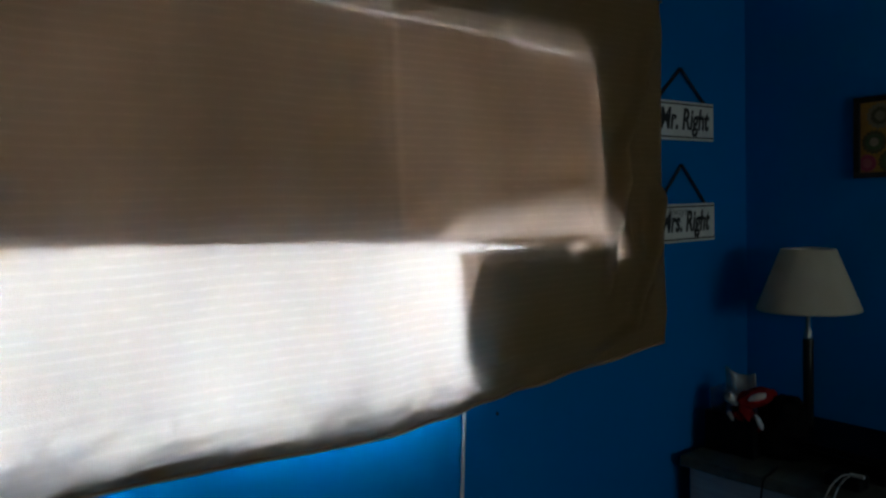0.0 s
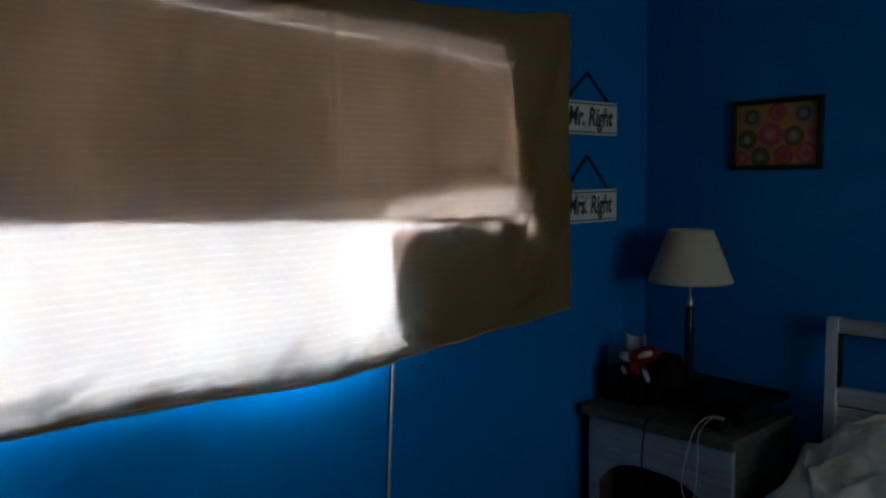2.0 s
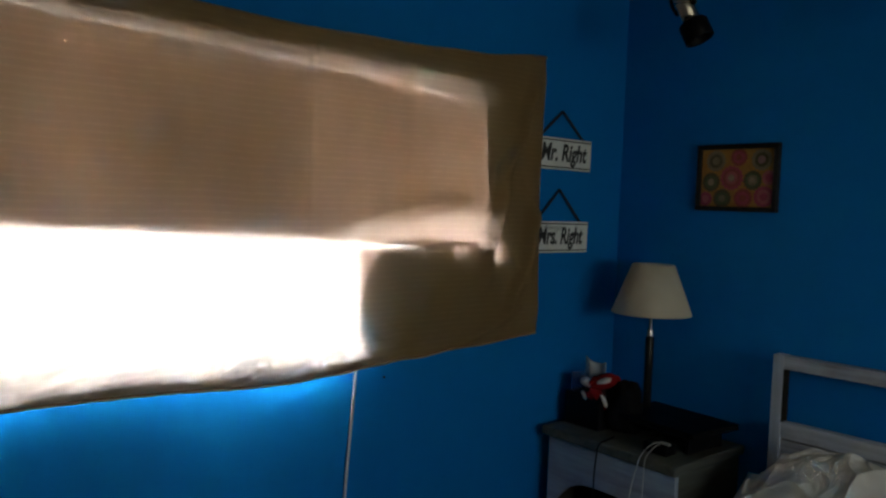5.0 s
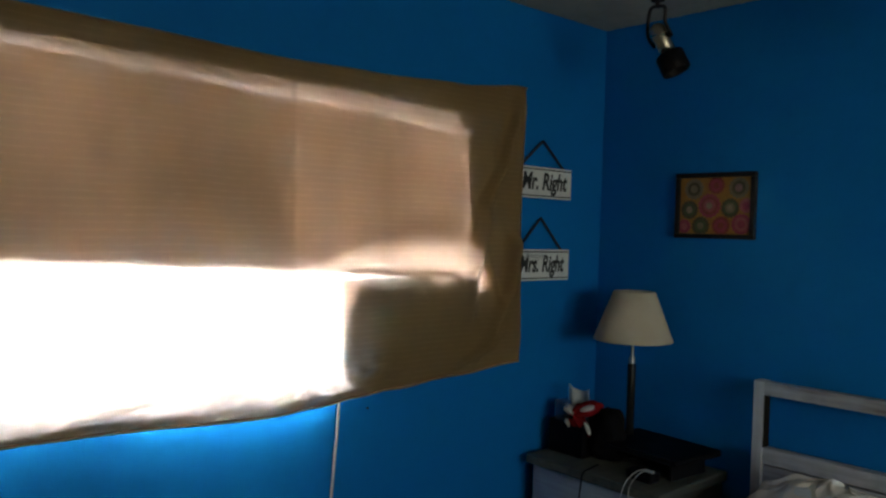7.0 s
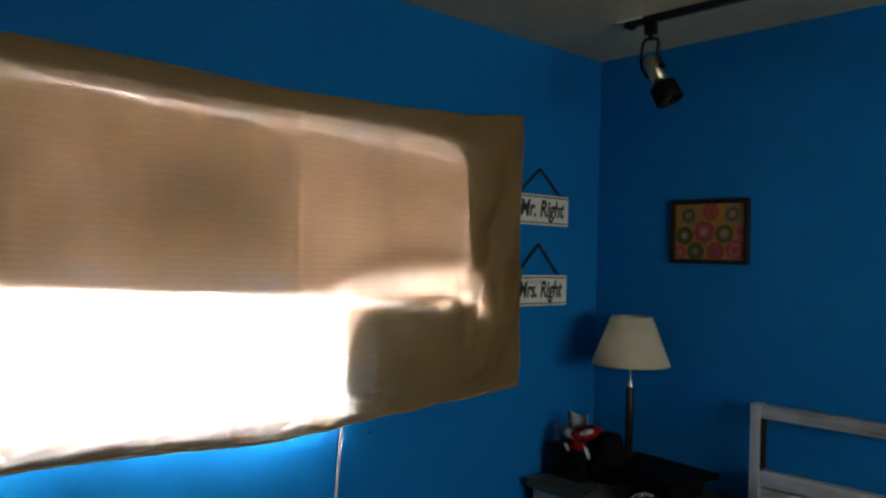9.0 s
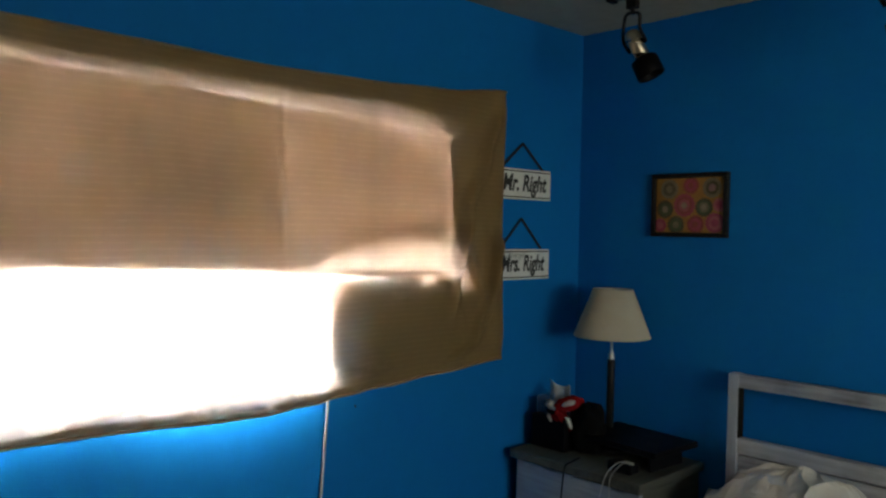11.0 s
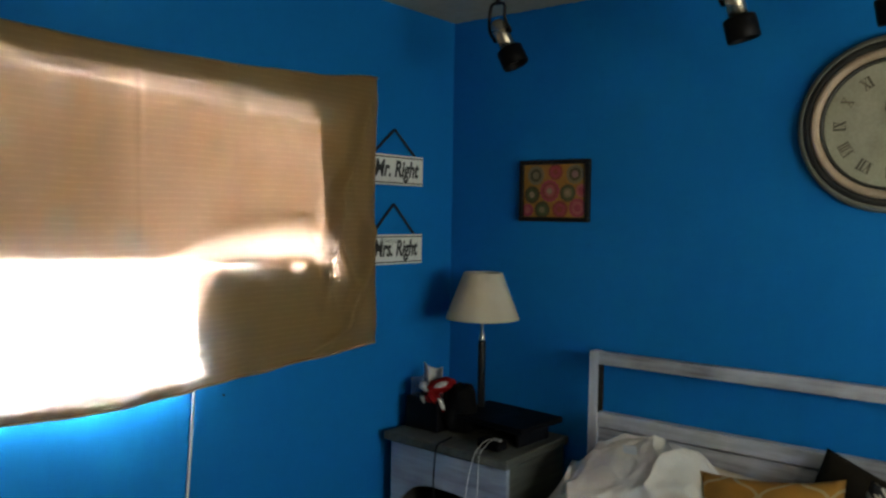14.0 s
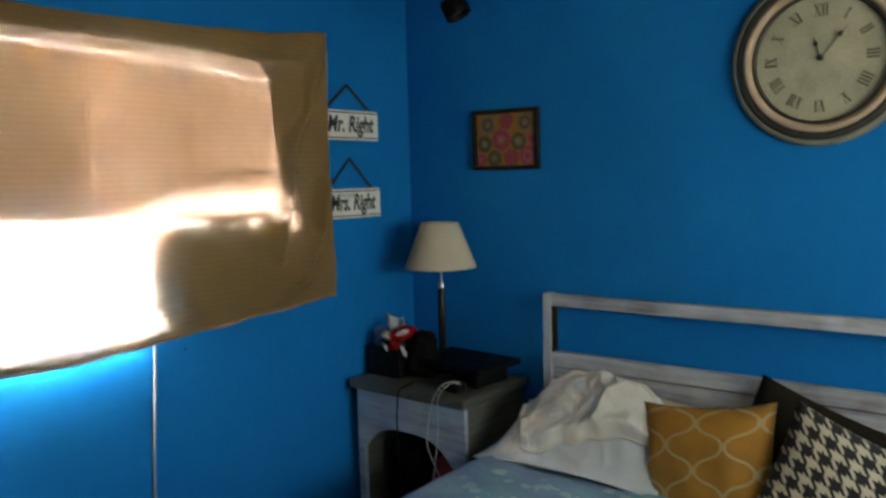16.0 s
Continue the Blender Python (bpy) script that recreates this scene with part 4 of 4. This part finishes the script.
def quilt_place(u, v):
    """Quilt from the pillows to the foot, hanging down both sides."""
    s = -0.30 + 2.10 * u
    y = -0.46 - 1.70 * v + 0.02 * math.sin(u * 9)
    half, rad = 1.525 - 0.685, 0.05
    c = s - 0.75
    flat = half - rad
    a = abs(c)
    if a < flat:
        x, z = c, 0.575
    elif a < flat + rad * math.pi / 2:
        t = (a - flat) / rad
        x, z = math.copysign(flat + rad * math.sin(t), c), 0.575 - rad + rad * math.cos(t)
    else:
        d = a - flat - rad * math.pi / 2
        x, z = math.copysign(half + 0.05 * d + 0.012 * math.sin(y * 16) * d * 3, c), 0.575 - rad - d
    n = noise.noise(Vector((x * 4, y * 4, 0.3))) * 0.014 + noise.noise(Vector((x * 11, y * 11, 2.3))) * 0.006
    z += n
    return (1.525 + x, y, z)


quilt = thing("quilt", 1.52, -1.3, 0.575, "blue printed quilt spread over the bed", "quilt")
part("quilt_top", sheet(110, 90, quilt_place, 0.012), QUILT, quilt, smooth=True)
part("piping", tube([Vector(quilt_place(i / 90, 0.0)) + Vector((0, 0.004, -0.004)) for i in range(91)], 0.009, 8, steps=1), QUILT, quilt, "rolled upper edge", True)


def pillow_mesh(w, h, depth, m, n=28, ears=0.05, sag=0.0):
    """A stuffed pillow with pinched corners; its uv map is in metres."""
    bm = bmesh.new()
    uv = bm.loops.layers.uv.new("UVMap")
    grids = []
    for side in (1, -1):
        rows = []
        for j in range(n + 1):
            row = []
            for i in range(n + 1):
                a, b = 2 * i / n - 1, 2 * j / n - 1
                if side < 0 and (i in (0, n) or j in (0, n)):
                    row.append(grids[0][j][i])
                    continue
                puff = ((1 - abs(a) ** 2.6) * (1 - abs(b) ** 2.6)) ** 0.55 if abs(a) < 1 and abs(b) < 1 else 0
                x = a * w / 2 * (1 - ears * (1 - b * b))
                y = b * h / 2 * (1 - ears * (1 - a * a))
                z = side * depth / 2 * puff + 0.006 * noise.noise(Vector((a * 2.5 + side, b * 2.5, w))) * (puff > 0)
                z -= sag * a * a * b
                row.append(bm.verts.new(m @ Vector((x, y, z))))
            rows.append(row)
        grids.append(rows)
        for j in range(n):
            for i in range(n):
                q = [(i, j), (i + 1, j), (i + 1, j + 1), (i, j + 1)]
                if side < 0:
                    q = q[::-1]
                face = bm.faces.new([rows[b][a] for a, b in q])
                for loop, (a, b) in zip(face.loops, q):
                    loop[uv].uv = (w * a / n, h * b / n)
    return bm


def pillow(name, label, material, w, h, depth, m, **more):
    top = thing(name, *m.translation, label, "pillow")
    part("cover", pillow_mesh(w, h, depth, m, **more), material, top, smooth=True)
    return top


def by_corner(corner, w, h, rx, ry, rz):
    """A pillow's place, given where its upper corner lies."""
    m = pose(0, 0, 0, rx, ry, rz)
    return Matrix.Translation(Vector(corner) - m @ Vector((-w / 2, h / 2, 0))) @ m


pillow("throw_pillow", "dark brown velvet pillow leaning on the headboard", BROWN, 0.435, 0.395, 0.13, by_corner((1.537, -0.139, 0.918), 0.435, 0.395, 70, 20, 2), ears=0.06)
# made-up cream lump, put in for the crumpled cover's cream edge
pillow("bed_pillow", "cream bed pillow tucked behind the gold pillow", CREAM, 0.30, 0.26, 0.11, pose(1.23, -0.175, 0.668, 64, 6, 0))
pillow("throw_pillow", "gold pillow with a cream lattice print", GOLD, 0.41, 0.44, 0.15, pose(1.448, -0.375, 0.648, 66, -9, 0), ears=0.09)
pillow("throw_pillow", "black and cream houndstooth pillow", HOUND, 0.46, 0.43, 0.15, by_corner((1.684, -0.320, 0.903), 0.46, 0.43, 64, 21, 4), ears=0.08)
pillow("bed_pillow", "white bed pillow against the headboard", LINEN, 0.62, 0.36, 0.15, pose(1.005, -0.29, 0.632, 22, 0, 3))


HEAP_TOP = [(-1.0, 0.030), (-0.85, 0.105), (-0.7, 0.165), (-0.5, 0.225), (-0.15, 0.268), (0.15, 0.280), (0.5, 0.262), (1.0, 0.15)]


def ridge(p):
    return (1 - abs(noise.noise(p)) * 1.7) ** 2


def mound(a, b):
    """The pillow under its covers; a and b run from -1 to 1 across the bed and towards the wall."""
    rise = (0.10 + 0.90 * smoothstep(-1.0, 0.35, b)) * (1 - 0.22 * smoothstep(0.4, 1.0, b))
    x, y = 1.020 + 0.312 * a - 0.008 * (1 - b) * (1 - a), -0.305 + 0.185 * b
    return Vector((x, y, 0.578 + along(HEAP_TOP, a) * rise)), min(1.0, along(HEAP_TOP, a) * rise / 0.10)


def under_place(u, v):
    """The smooth lower sheet, drawn over the pillow with a few long creases."""
    a, b = 2 * u - 1, 2 * v - 1
    p, lift = mound(a, b)
    w = noise.noise(Vector((p.x * 5, p.y * 5, 1.0)))
    fold = 0.012 * (ridge(Vector((a * 1.6 + b * 1.1 + 0.4 * w, b * 0.5, 0.35))) - 0.5) + 0.005 * (ridge(Vector((p.x * 14, p.y * 9, 4.0))) - 0.5)
    return p + Vector((-0.2, -0.6, 0.8)) * fold * lift * smoothstep(-0.1, 0.06, u)


heap = thing("bed_sheet", 1.01, -0.3, 0.61, "white sheet drawn over the bed pillow", "sheet")
part("sheet_cloth", sheet(110, 80, under_place, 0.004), SHEET, heap, smooth=True)


def scallop(u):
    """How far down the front the crumpled cover reaches, along its edge."""
    return along([(0.0, 0.20), (0.07, -0.38), (0.17, -0.72), (0.28, -0.74), (0.42, -0.58), (0.60, -0.46), (0.80, -0.34), (1.0, -0.20)], u)


def crumple_place(u, v):
    """A cream cover thrown over the heap in deep loose folds."""
    front = scallop(u) + 0.05 * noise.noise(Vector((u * 11, 2.0, 0)))
    a, b = -0.80 + 1.80 * u + 0.04 * noise.noise(Vector((v * 5, 7.0, 0))), front + (0.98 - front) * v
    p, lift = mound(a, b)
    w = Vector((noise.noise(Vector((a * 1.7, b * 1.7, 3.0))), noise.noise(Vector((a * 1.7, b * 1.7, 8.0))), 0))
    turn, reach = math.atan2(b - 0.55, a - 0.20), math.hypot(a - 0.20, b - 0.55)
    q = Vector((turn * 1.15, reach * 0.8, 0.9)) + 0.55 * w
    fold = 0.027 * (ridge(q) - 0.35) + 0.009 * (ridge(q * 1.9 + Vector((3, 1, 0))) - 0.4) + 0.003 * (ridge(Vector((a * 6, b * 6, 2.0)) + 1.5 * w) - 0.4)
    # a deep crease behind the highest fold
    fold -= 0.030 * math.exp(-((b - 0.62 - 0.25 * (a - 0.3)) / 0.07) ** 2) * smoothstep(0.1, 0.35, a)
    rim = smoothstep(0.0, 0.10, v) * smoothstep(0.0, 0.05, u)
    roll = 0.016 * math.exp(-((v - 0.09) / 0.07) ** 2)
    out = 0.004 + (0.012 + fold * 0.95) * rim * (0.35 + 0.65 * lift) + roll
    return p + Vector((-0.25, -0.62, 0.74)) * max(out, 0.003)


cover = thing("crumpled_cover", 1.03, -0.28, 0.70, "cream cotton cover crumpled over the white sheet", "cover")
part("cover_cloth", sheet(170, 120, crumple_place, 0.0035), COVER, cover, smooth=True)

part("hem", tube([crumple_place(i / 120, 0.0) for i in range(121)], 0.0035, 6, steps=1), COVER, cover, "stitched edge of the cover", True)

# ---- nightstand ----
NX0, NX1, NY0, NY1, NZ = 0.040, 0.612, -0.455, -0.030, 0.752
stand = thing("nightstand", (NX0 + NX1) / 2, (NY0 + NY1) / 2, 0, "weathered whitewashed nightstand with an arched front", "nightstand")
part("top", box(NX0, NX1, NY0, NY1, NZ - 0.034, NZ, 0.006), DARK_WOOD, stand, "weathered grey-brown top")
IX0, IX1, IY0, IY1 = NX0 + 0.022, NX1 - 0.014, NY0 + 0.022, NY1 - 0.012


def arched_front():
    x0, x1, z0, z1 = IX0, IX1, 0.0, NZ - 0.034
    out = [(x0, z0), (x0, z1), (x1, z1), (x1, z0), (x1 - 0.052, z0), (x1 - 0.052, 0.475)]
    a, b = x0 + 0.030, x1 - 0.052
    for k in range(1, 16):
        t = k / 16
        out.append((b + (a - b) * t, 0.475 + 0.105 * (1 - abs(2 * t - 1) ** 3.2)))
    out += [(a, 0.475), (a, z0)]
    return prism(out, pose(0, IY0 + 0.02, 0, 90, 0, 0), 0.02)


part("front", arched_front(), WASH_STAND, stand, "whitewashed arched front")
part("side_panel", box(IX1 - 0.018, IX1 + 0.0, IY0 + 0.0205, IY1, 0.0, NZ - 0.0345, 0.002), DARK_WOOD, stand)
part("side_panel", box(IX0, IX0 + 0.018, IY0 + 0.0205, IY1, 0.0, NZ - 0.0345, 0.002), DARK_WOOD, stand)
part("back_panel", box(IX0 + 0.0185, IX1 - 0.0185, IY1 - 0.012, IY1, 0.02, NZ - 0.0345), DARK_WOOD, stand)
part("shelf", box(IX0 + 0.0185, IX1 - 0.0185, IY0 + 0.0205, IY1 - 0.0125, 0.14, 0.16, 0.002), DARK_WOOD, stand)


def blob(cx, cy, cz, rx, ry, rz, seed, rough=0.18, power=2.6):
    """A soft lumpy body resting flat at cz."""
    bm = bmesh.new()
    bmesh.ops.create_icosphere(bm, subdivisions=4, radius=1)
    for v in bm.verts:
        d = v.co.normalized()
        k = (abs(d.x) ** power + abs(d.y) ** power + abs(d.z) ** power) ** (-1 / power)
        k *= 1 + rough * noise.noise(d * 1.8 + Vector((seed, 0, 0))) + rough * 0.4 * noise.noise(d * 5 + Vector((seed, 3, 0)))
        p = d * k
        v.co = (cx + rx * p.x, cy + ry * p.y, cz + rz * (max(p.z, -0.92) + 0.92) / 1.92 * 2)
    return bm


bag = thing("bag", 0.27, -0.23, 0.16, "black bag stuffed into the nightstand", "bag")
part("bag_body", blob(0.225, -0.24, 0.16, 0.14, 0.13, 0.19, 3), DARK_CLOTH, bag, smooth=True)
wrap = thing("folded_cloth", 0.50, -0.28, 0.16, "dark red cloth folded beside the bag", "cloth")
part("cloth_body", blob(0.452, -0.31, 0.16, 0.082, 0.09, 0.165, 9), DARK_RED, wrap, smooth=True)

# ---- table lamp ----
LX, LY = 0.290, -0.163
lamp = thing("table_lamp", LX, LY, NZ, "table lamp with black column and cream shade, unlit", "lamp")
LM = pose(LX, LY, NZ)
part("base", lathe([(0, 0.001), (0.072, 0.001), (0.074, 0.006), (0.070, 0.014), (0.030, 0.020), (0.018, 0.026), (0, 0.026)], LM, 40), BLACK_METAL, lamp, smooth=True)
part("column", lathe([(0, 0.024), (0.0150, 0.024), (0.0150, 0.34), (0.0125, 0.344), (0, 0.344)], LM, 28), BLACK_METAL, lamp, "black column", True)
part("collar", lathe([(0, 0.343), (0.011, 0.344), (0.0125, 0.350), (0.0105, 0.356), (0.0115, 0.364), (0.008, 0.372), (0.0055, 0.376), (0.0055, 0.45), (0, 0.45)], LM, 24), CHROME, lamp, "chrome collar and stem", True)
part("shade", lathe([(0.1435, 0.431), (0.1445, 0.434), (0.0760, 0.611), (0.0745, 0.612), (0.0730, 0.611), (0.1415, 0.434)], LM, 64, True), SHADE, lamp, "cream tapered cloth shade", True)
part("shade_ring", lathe([(0.0736, 0.606), (0.0736, 0.609), (0.0715, 0.609), (0.0715, 0.606)], LM, 48, True), CHROME, lamp)
for k in range(3):
    a = radians(120 * k + 20)
    part("spoke", tube([(LX, LY, NZ + 0.45), (LX + 0.04 * math.cos(a), LY + 0.04 * math.sin(a), NZ + 0.53), (LX + 0.072 * math.cos(a), LY + 0.072 * math.sin(a), NZ + 0.607)], 0.0015, 6), CHROME, lamp)
part("bulb", lathe([(0, 0.445), (0.014, 0.447), (0.016, 0.470), (0.030, 0.505), (0.031, 0.525), (0.020, 0.550), (0, 0.557)], LM, 24), TISSUE, lamp, "unlit white bulb", True)

# ---- things on the nightstand ----
caddy = thing("desk_caddy", 0.13, -0.32, NZ, "black open caddy holding odds and ends", "caddy")
x0, x1, y0, y1, h = 0.056, 0.215, -0.345, -0.225, 0.122
part("floor_plate", box(x0, x1, y0, y1, NZ + 0.0005, NZ + 0.004), BLACK, caddy)
part("front_wall", box(x0, x1, y0, y0 + 0.004, NZ + 0.0042, NZ + h, 0.001), BLACK, caddy)
part("back_wall", box(x0, x1, y1 - 0.004, y1, NZ + 0.0042, NZ + h + 0.015, 0.001), BLACK, caddy)
part("side_wall", box(x0, x0 + 0.004, y0 + 0.0042, y1 - 0.0042, NZ + 0.0042, NZ + h, 0.001), BLACK, caddy)
part("side_wall", box(x1 - 0.004, x1, y0 + 0.0042, y1 - 0.0042, NZ + 0.0042, NZ + h, 0.001), BLACK, caddy)
tub = thing("plastic_tub", 0.085, -0.31, NZ, "clear bluish plastic tub standing in the caddy", "tub")
for k, (a, b) in enumerate((((0.062, 0.112), (-0.322, -0.3205)), ((0.062, 0.112), (-0.2485, -0.247)), ((0.062, 0.0635), (-0.3200, -0.249)), ((0.1105, 0.112), (-0.3200, -0.249)))):
    part("tub_wall", box(*a, *b, NZ + 0.006, NZ + 0.185, 0.0005), BLUE_PLASTIC, tub)
part("tub_rim", box(0.060, 0.114, -0.3245, -0.2445, NZ + 0.1852, NZ + 0.189, 0.001), BLUE_PLASTIC, tub)
tissue = thing("tissue", 0.12, -0.29, NZ, "crumpled white tissue standing in the caddy", "tissue")


def tissue_place(u, v):
    x = 0.092 + 0.110 * u - 0.012 * v
    return (x, -0.285 + 0.010 * math.sin(9 * u + 2 * v) + 0.01 * v, NZ + 0.006 + 0.232 * v + 0.009 * math.sin(6 * u + 1) * v)


part("tissue_sheet", sheet(16, 16, tissue_place, 0.0015), TISSUE, tissue, smooth=True)
toy = thing("stuffed_toy", 0.19, -0.33, NZ, "small red and white stuffed toy slumped in the caddy", "toy")


def soft(cx, cy, cz, rx, ry, rz, turn, seed):
    """A small stuffed limb, turned about the line of sight."""
    bm = blob(0, 0, -rz, rx, ry, rz, seed, 0.22, 2.2)
    k = 1.12
    at = Vector((0.184 + (cx - 0.182) * k, -0.318 + (cy + 0.335) * k, NZ + 0.138 + (cz - NZ - 0.108) * k))
    bm.transform(Matrix.Translation(at) @ pose(0, 0, 0, 0, turn, 35) @ Matrix.Scale(k, 4))
    return bm


part("body", soft(0.176, -0.328, NZ + 0.080, 0.048, 0.030, 0.026, 50, 5), RED, toy, smooth=True)
part("cap", soft(0.196, -0.322, NZ + 0.142, 0.050, 0.030, 0.024, -18, 8), RED, toy, "red cap", True)
part("brim", soft(0.148, -0.345, NZ + 0.132, 0.024, 0.020, 0.014, 25, 2), TISSUE, toy, "cream brim", True)
part("patch", soft(0.214, -0.344, NZ + 0.150, 0.022, 0.012, 0.009, -20, 11), TISSUE, toy, "white patch", True)
part("cuff", soft(0.148, -0.356, NZ + 0.088, 0.018, 0.008, 0.007, 55, 13), TISSUE, toy, "white cuff", True)
part("cuff", soft(0.222, -0.350, NZ + 0.086, 0.022, 0.008, 0.007, 65, 12), TISSUE, toy, "white cuff", True)
part("arm", soft(0.190, -0.352, NZ + 0.100, 0.030, 0.014, 0.013, 45, 17), RED, toy, "red arm", True)
part("collar", soft(0.160, -0.354, NZ + 0.110, 0.016, 0.010, 0.006, 20, 19), DARK_CLOTH, toy, "black collar", True)
pouch = thing("pouch", 0.26, -0.28, NZ, "soft black pouch slumped against the caddy", "pouch")
part("pouch_body", blob(0.270, -0.268, NZ + 0.0005, 0.066, 0.055, 0.092, 6, 0.2), DARK_CLOTH, pouch, smooth=True)

riser = thing("laptop_riser", 0.43, -0.22, NZ, "low black riser on the nightstand", "stand")
RM = pose(0.425, -0.20, NZ, 0, 0, -4)
part("deck", box(-0.145, 0.145, -0.095, 0.100, 0.052, 0.060, 0.002, turn=RM), BLACK, riser)
for sx in (-0.134, 0.134):
    part("leg", box(sx - 0.006, sx + 0.006, -0.092, 0.097, 0.0005, 0.0518, 0.002, turn=RM), BLACK, riser)
part("back_panel", box(-0.127, 0.127, 0.085, 0.091, 0.0005, 0.0518, 0.001, turn=RM), BLACK, riser)
laptop = thing("laptop", 0.43, -0.2, NZ + 0.06, "closed black laptop lying on the riser", "laptop")
TM = pose(0.425, -0.20, NZ + 0.0605, 0, 0, -4)
part("base", box(-0.180, 0.180, -0.128, 0.132, 0.0, 0.013, 0.004, turn=TM), BLACK, laptop)
part("lid", box(-0.180, 0.180, -0.128, 0.132, 0.0136, 0.0225, 0.004, turn=TM), BLACK, laptop, "matt black lid")
box_dark = thing("charger", 0.49, -0.38, NZ, "small black charger brick beside the riser", "charger")
part("brick", box(0.44, 0.535, -0.392, -0.335, NZ + 0.0005, NZ + 0.036, 0.006), BLACK, box_dark)

cable = thing("charging_cable", 0.54, -0.45, NZ, "white charging cable draped over the nightstand edge", "cable")
part("plug", box(0.508, 0.545, -0.394, -0.382, NZ + 0.040, NZ + 0.049, 0.003), CORD, cable, "white plug")
part("strand", tube([(0.512, -0.388, NZ + 0.045), (0.495, -0.412, NZ + 0.040), (0.482, -0.452, NZ + 0.010), (0.470, -0.468, NZ - 0.05), (0.455, -0.470, NZ - 0.13), (0.452, -0.468, NZ - 0.19), (0.480, -0.462, NZ - 0.26), (0.515, -0.462, NZ - 0.34), (0.52, -0.465, NZ - 0.5)], 0.0019), CORD, cable, smooth=True)
part("strand", tube([(0.512, -0.386, NZ + 0.043), (0.502, -0.415, NZ + 0.030), (0.500, -0.458, NZ - 0.002), (0.502, -0.466, NZ - 0.07), (0.498, -0.466, NZ - 0.16), (0.485, -0.468, NZ - 0.25), (0.470, -0.466, NZ - 0.36), (0.46, -0.465, NZ - 0.5)], 0.0016), CORD, cable, smooth=True)
wire = thing("power_lead", 0.27, -0.44, NZ, "thin black lead hanging over the nightstand front", "cable")
part("lead", tube([(0.30, -0.36, NZ + 0.005), (0.310, -0.42, NZ + 0.004), (0.312, -0.461, NZ - 0.004), (0.306, -0.466, NZ - 0.06), (0.300, -0.464, NZ - 0.14), (0.297, -0.455, NZ - 0.24), (0.30, -0.45, NZ - 0.4)], 0.0028), BLACK, wire, smooth=True)
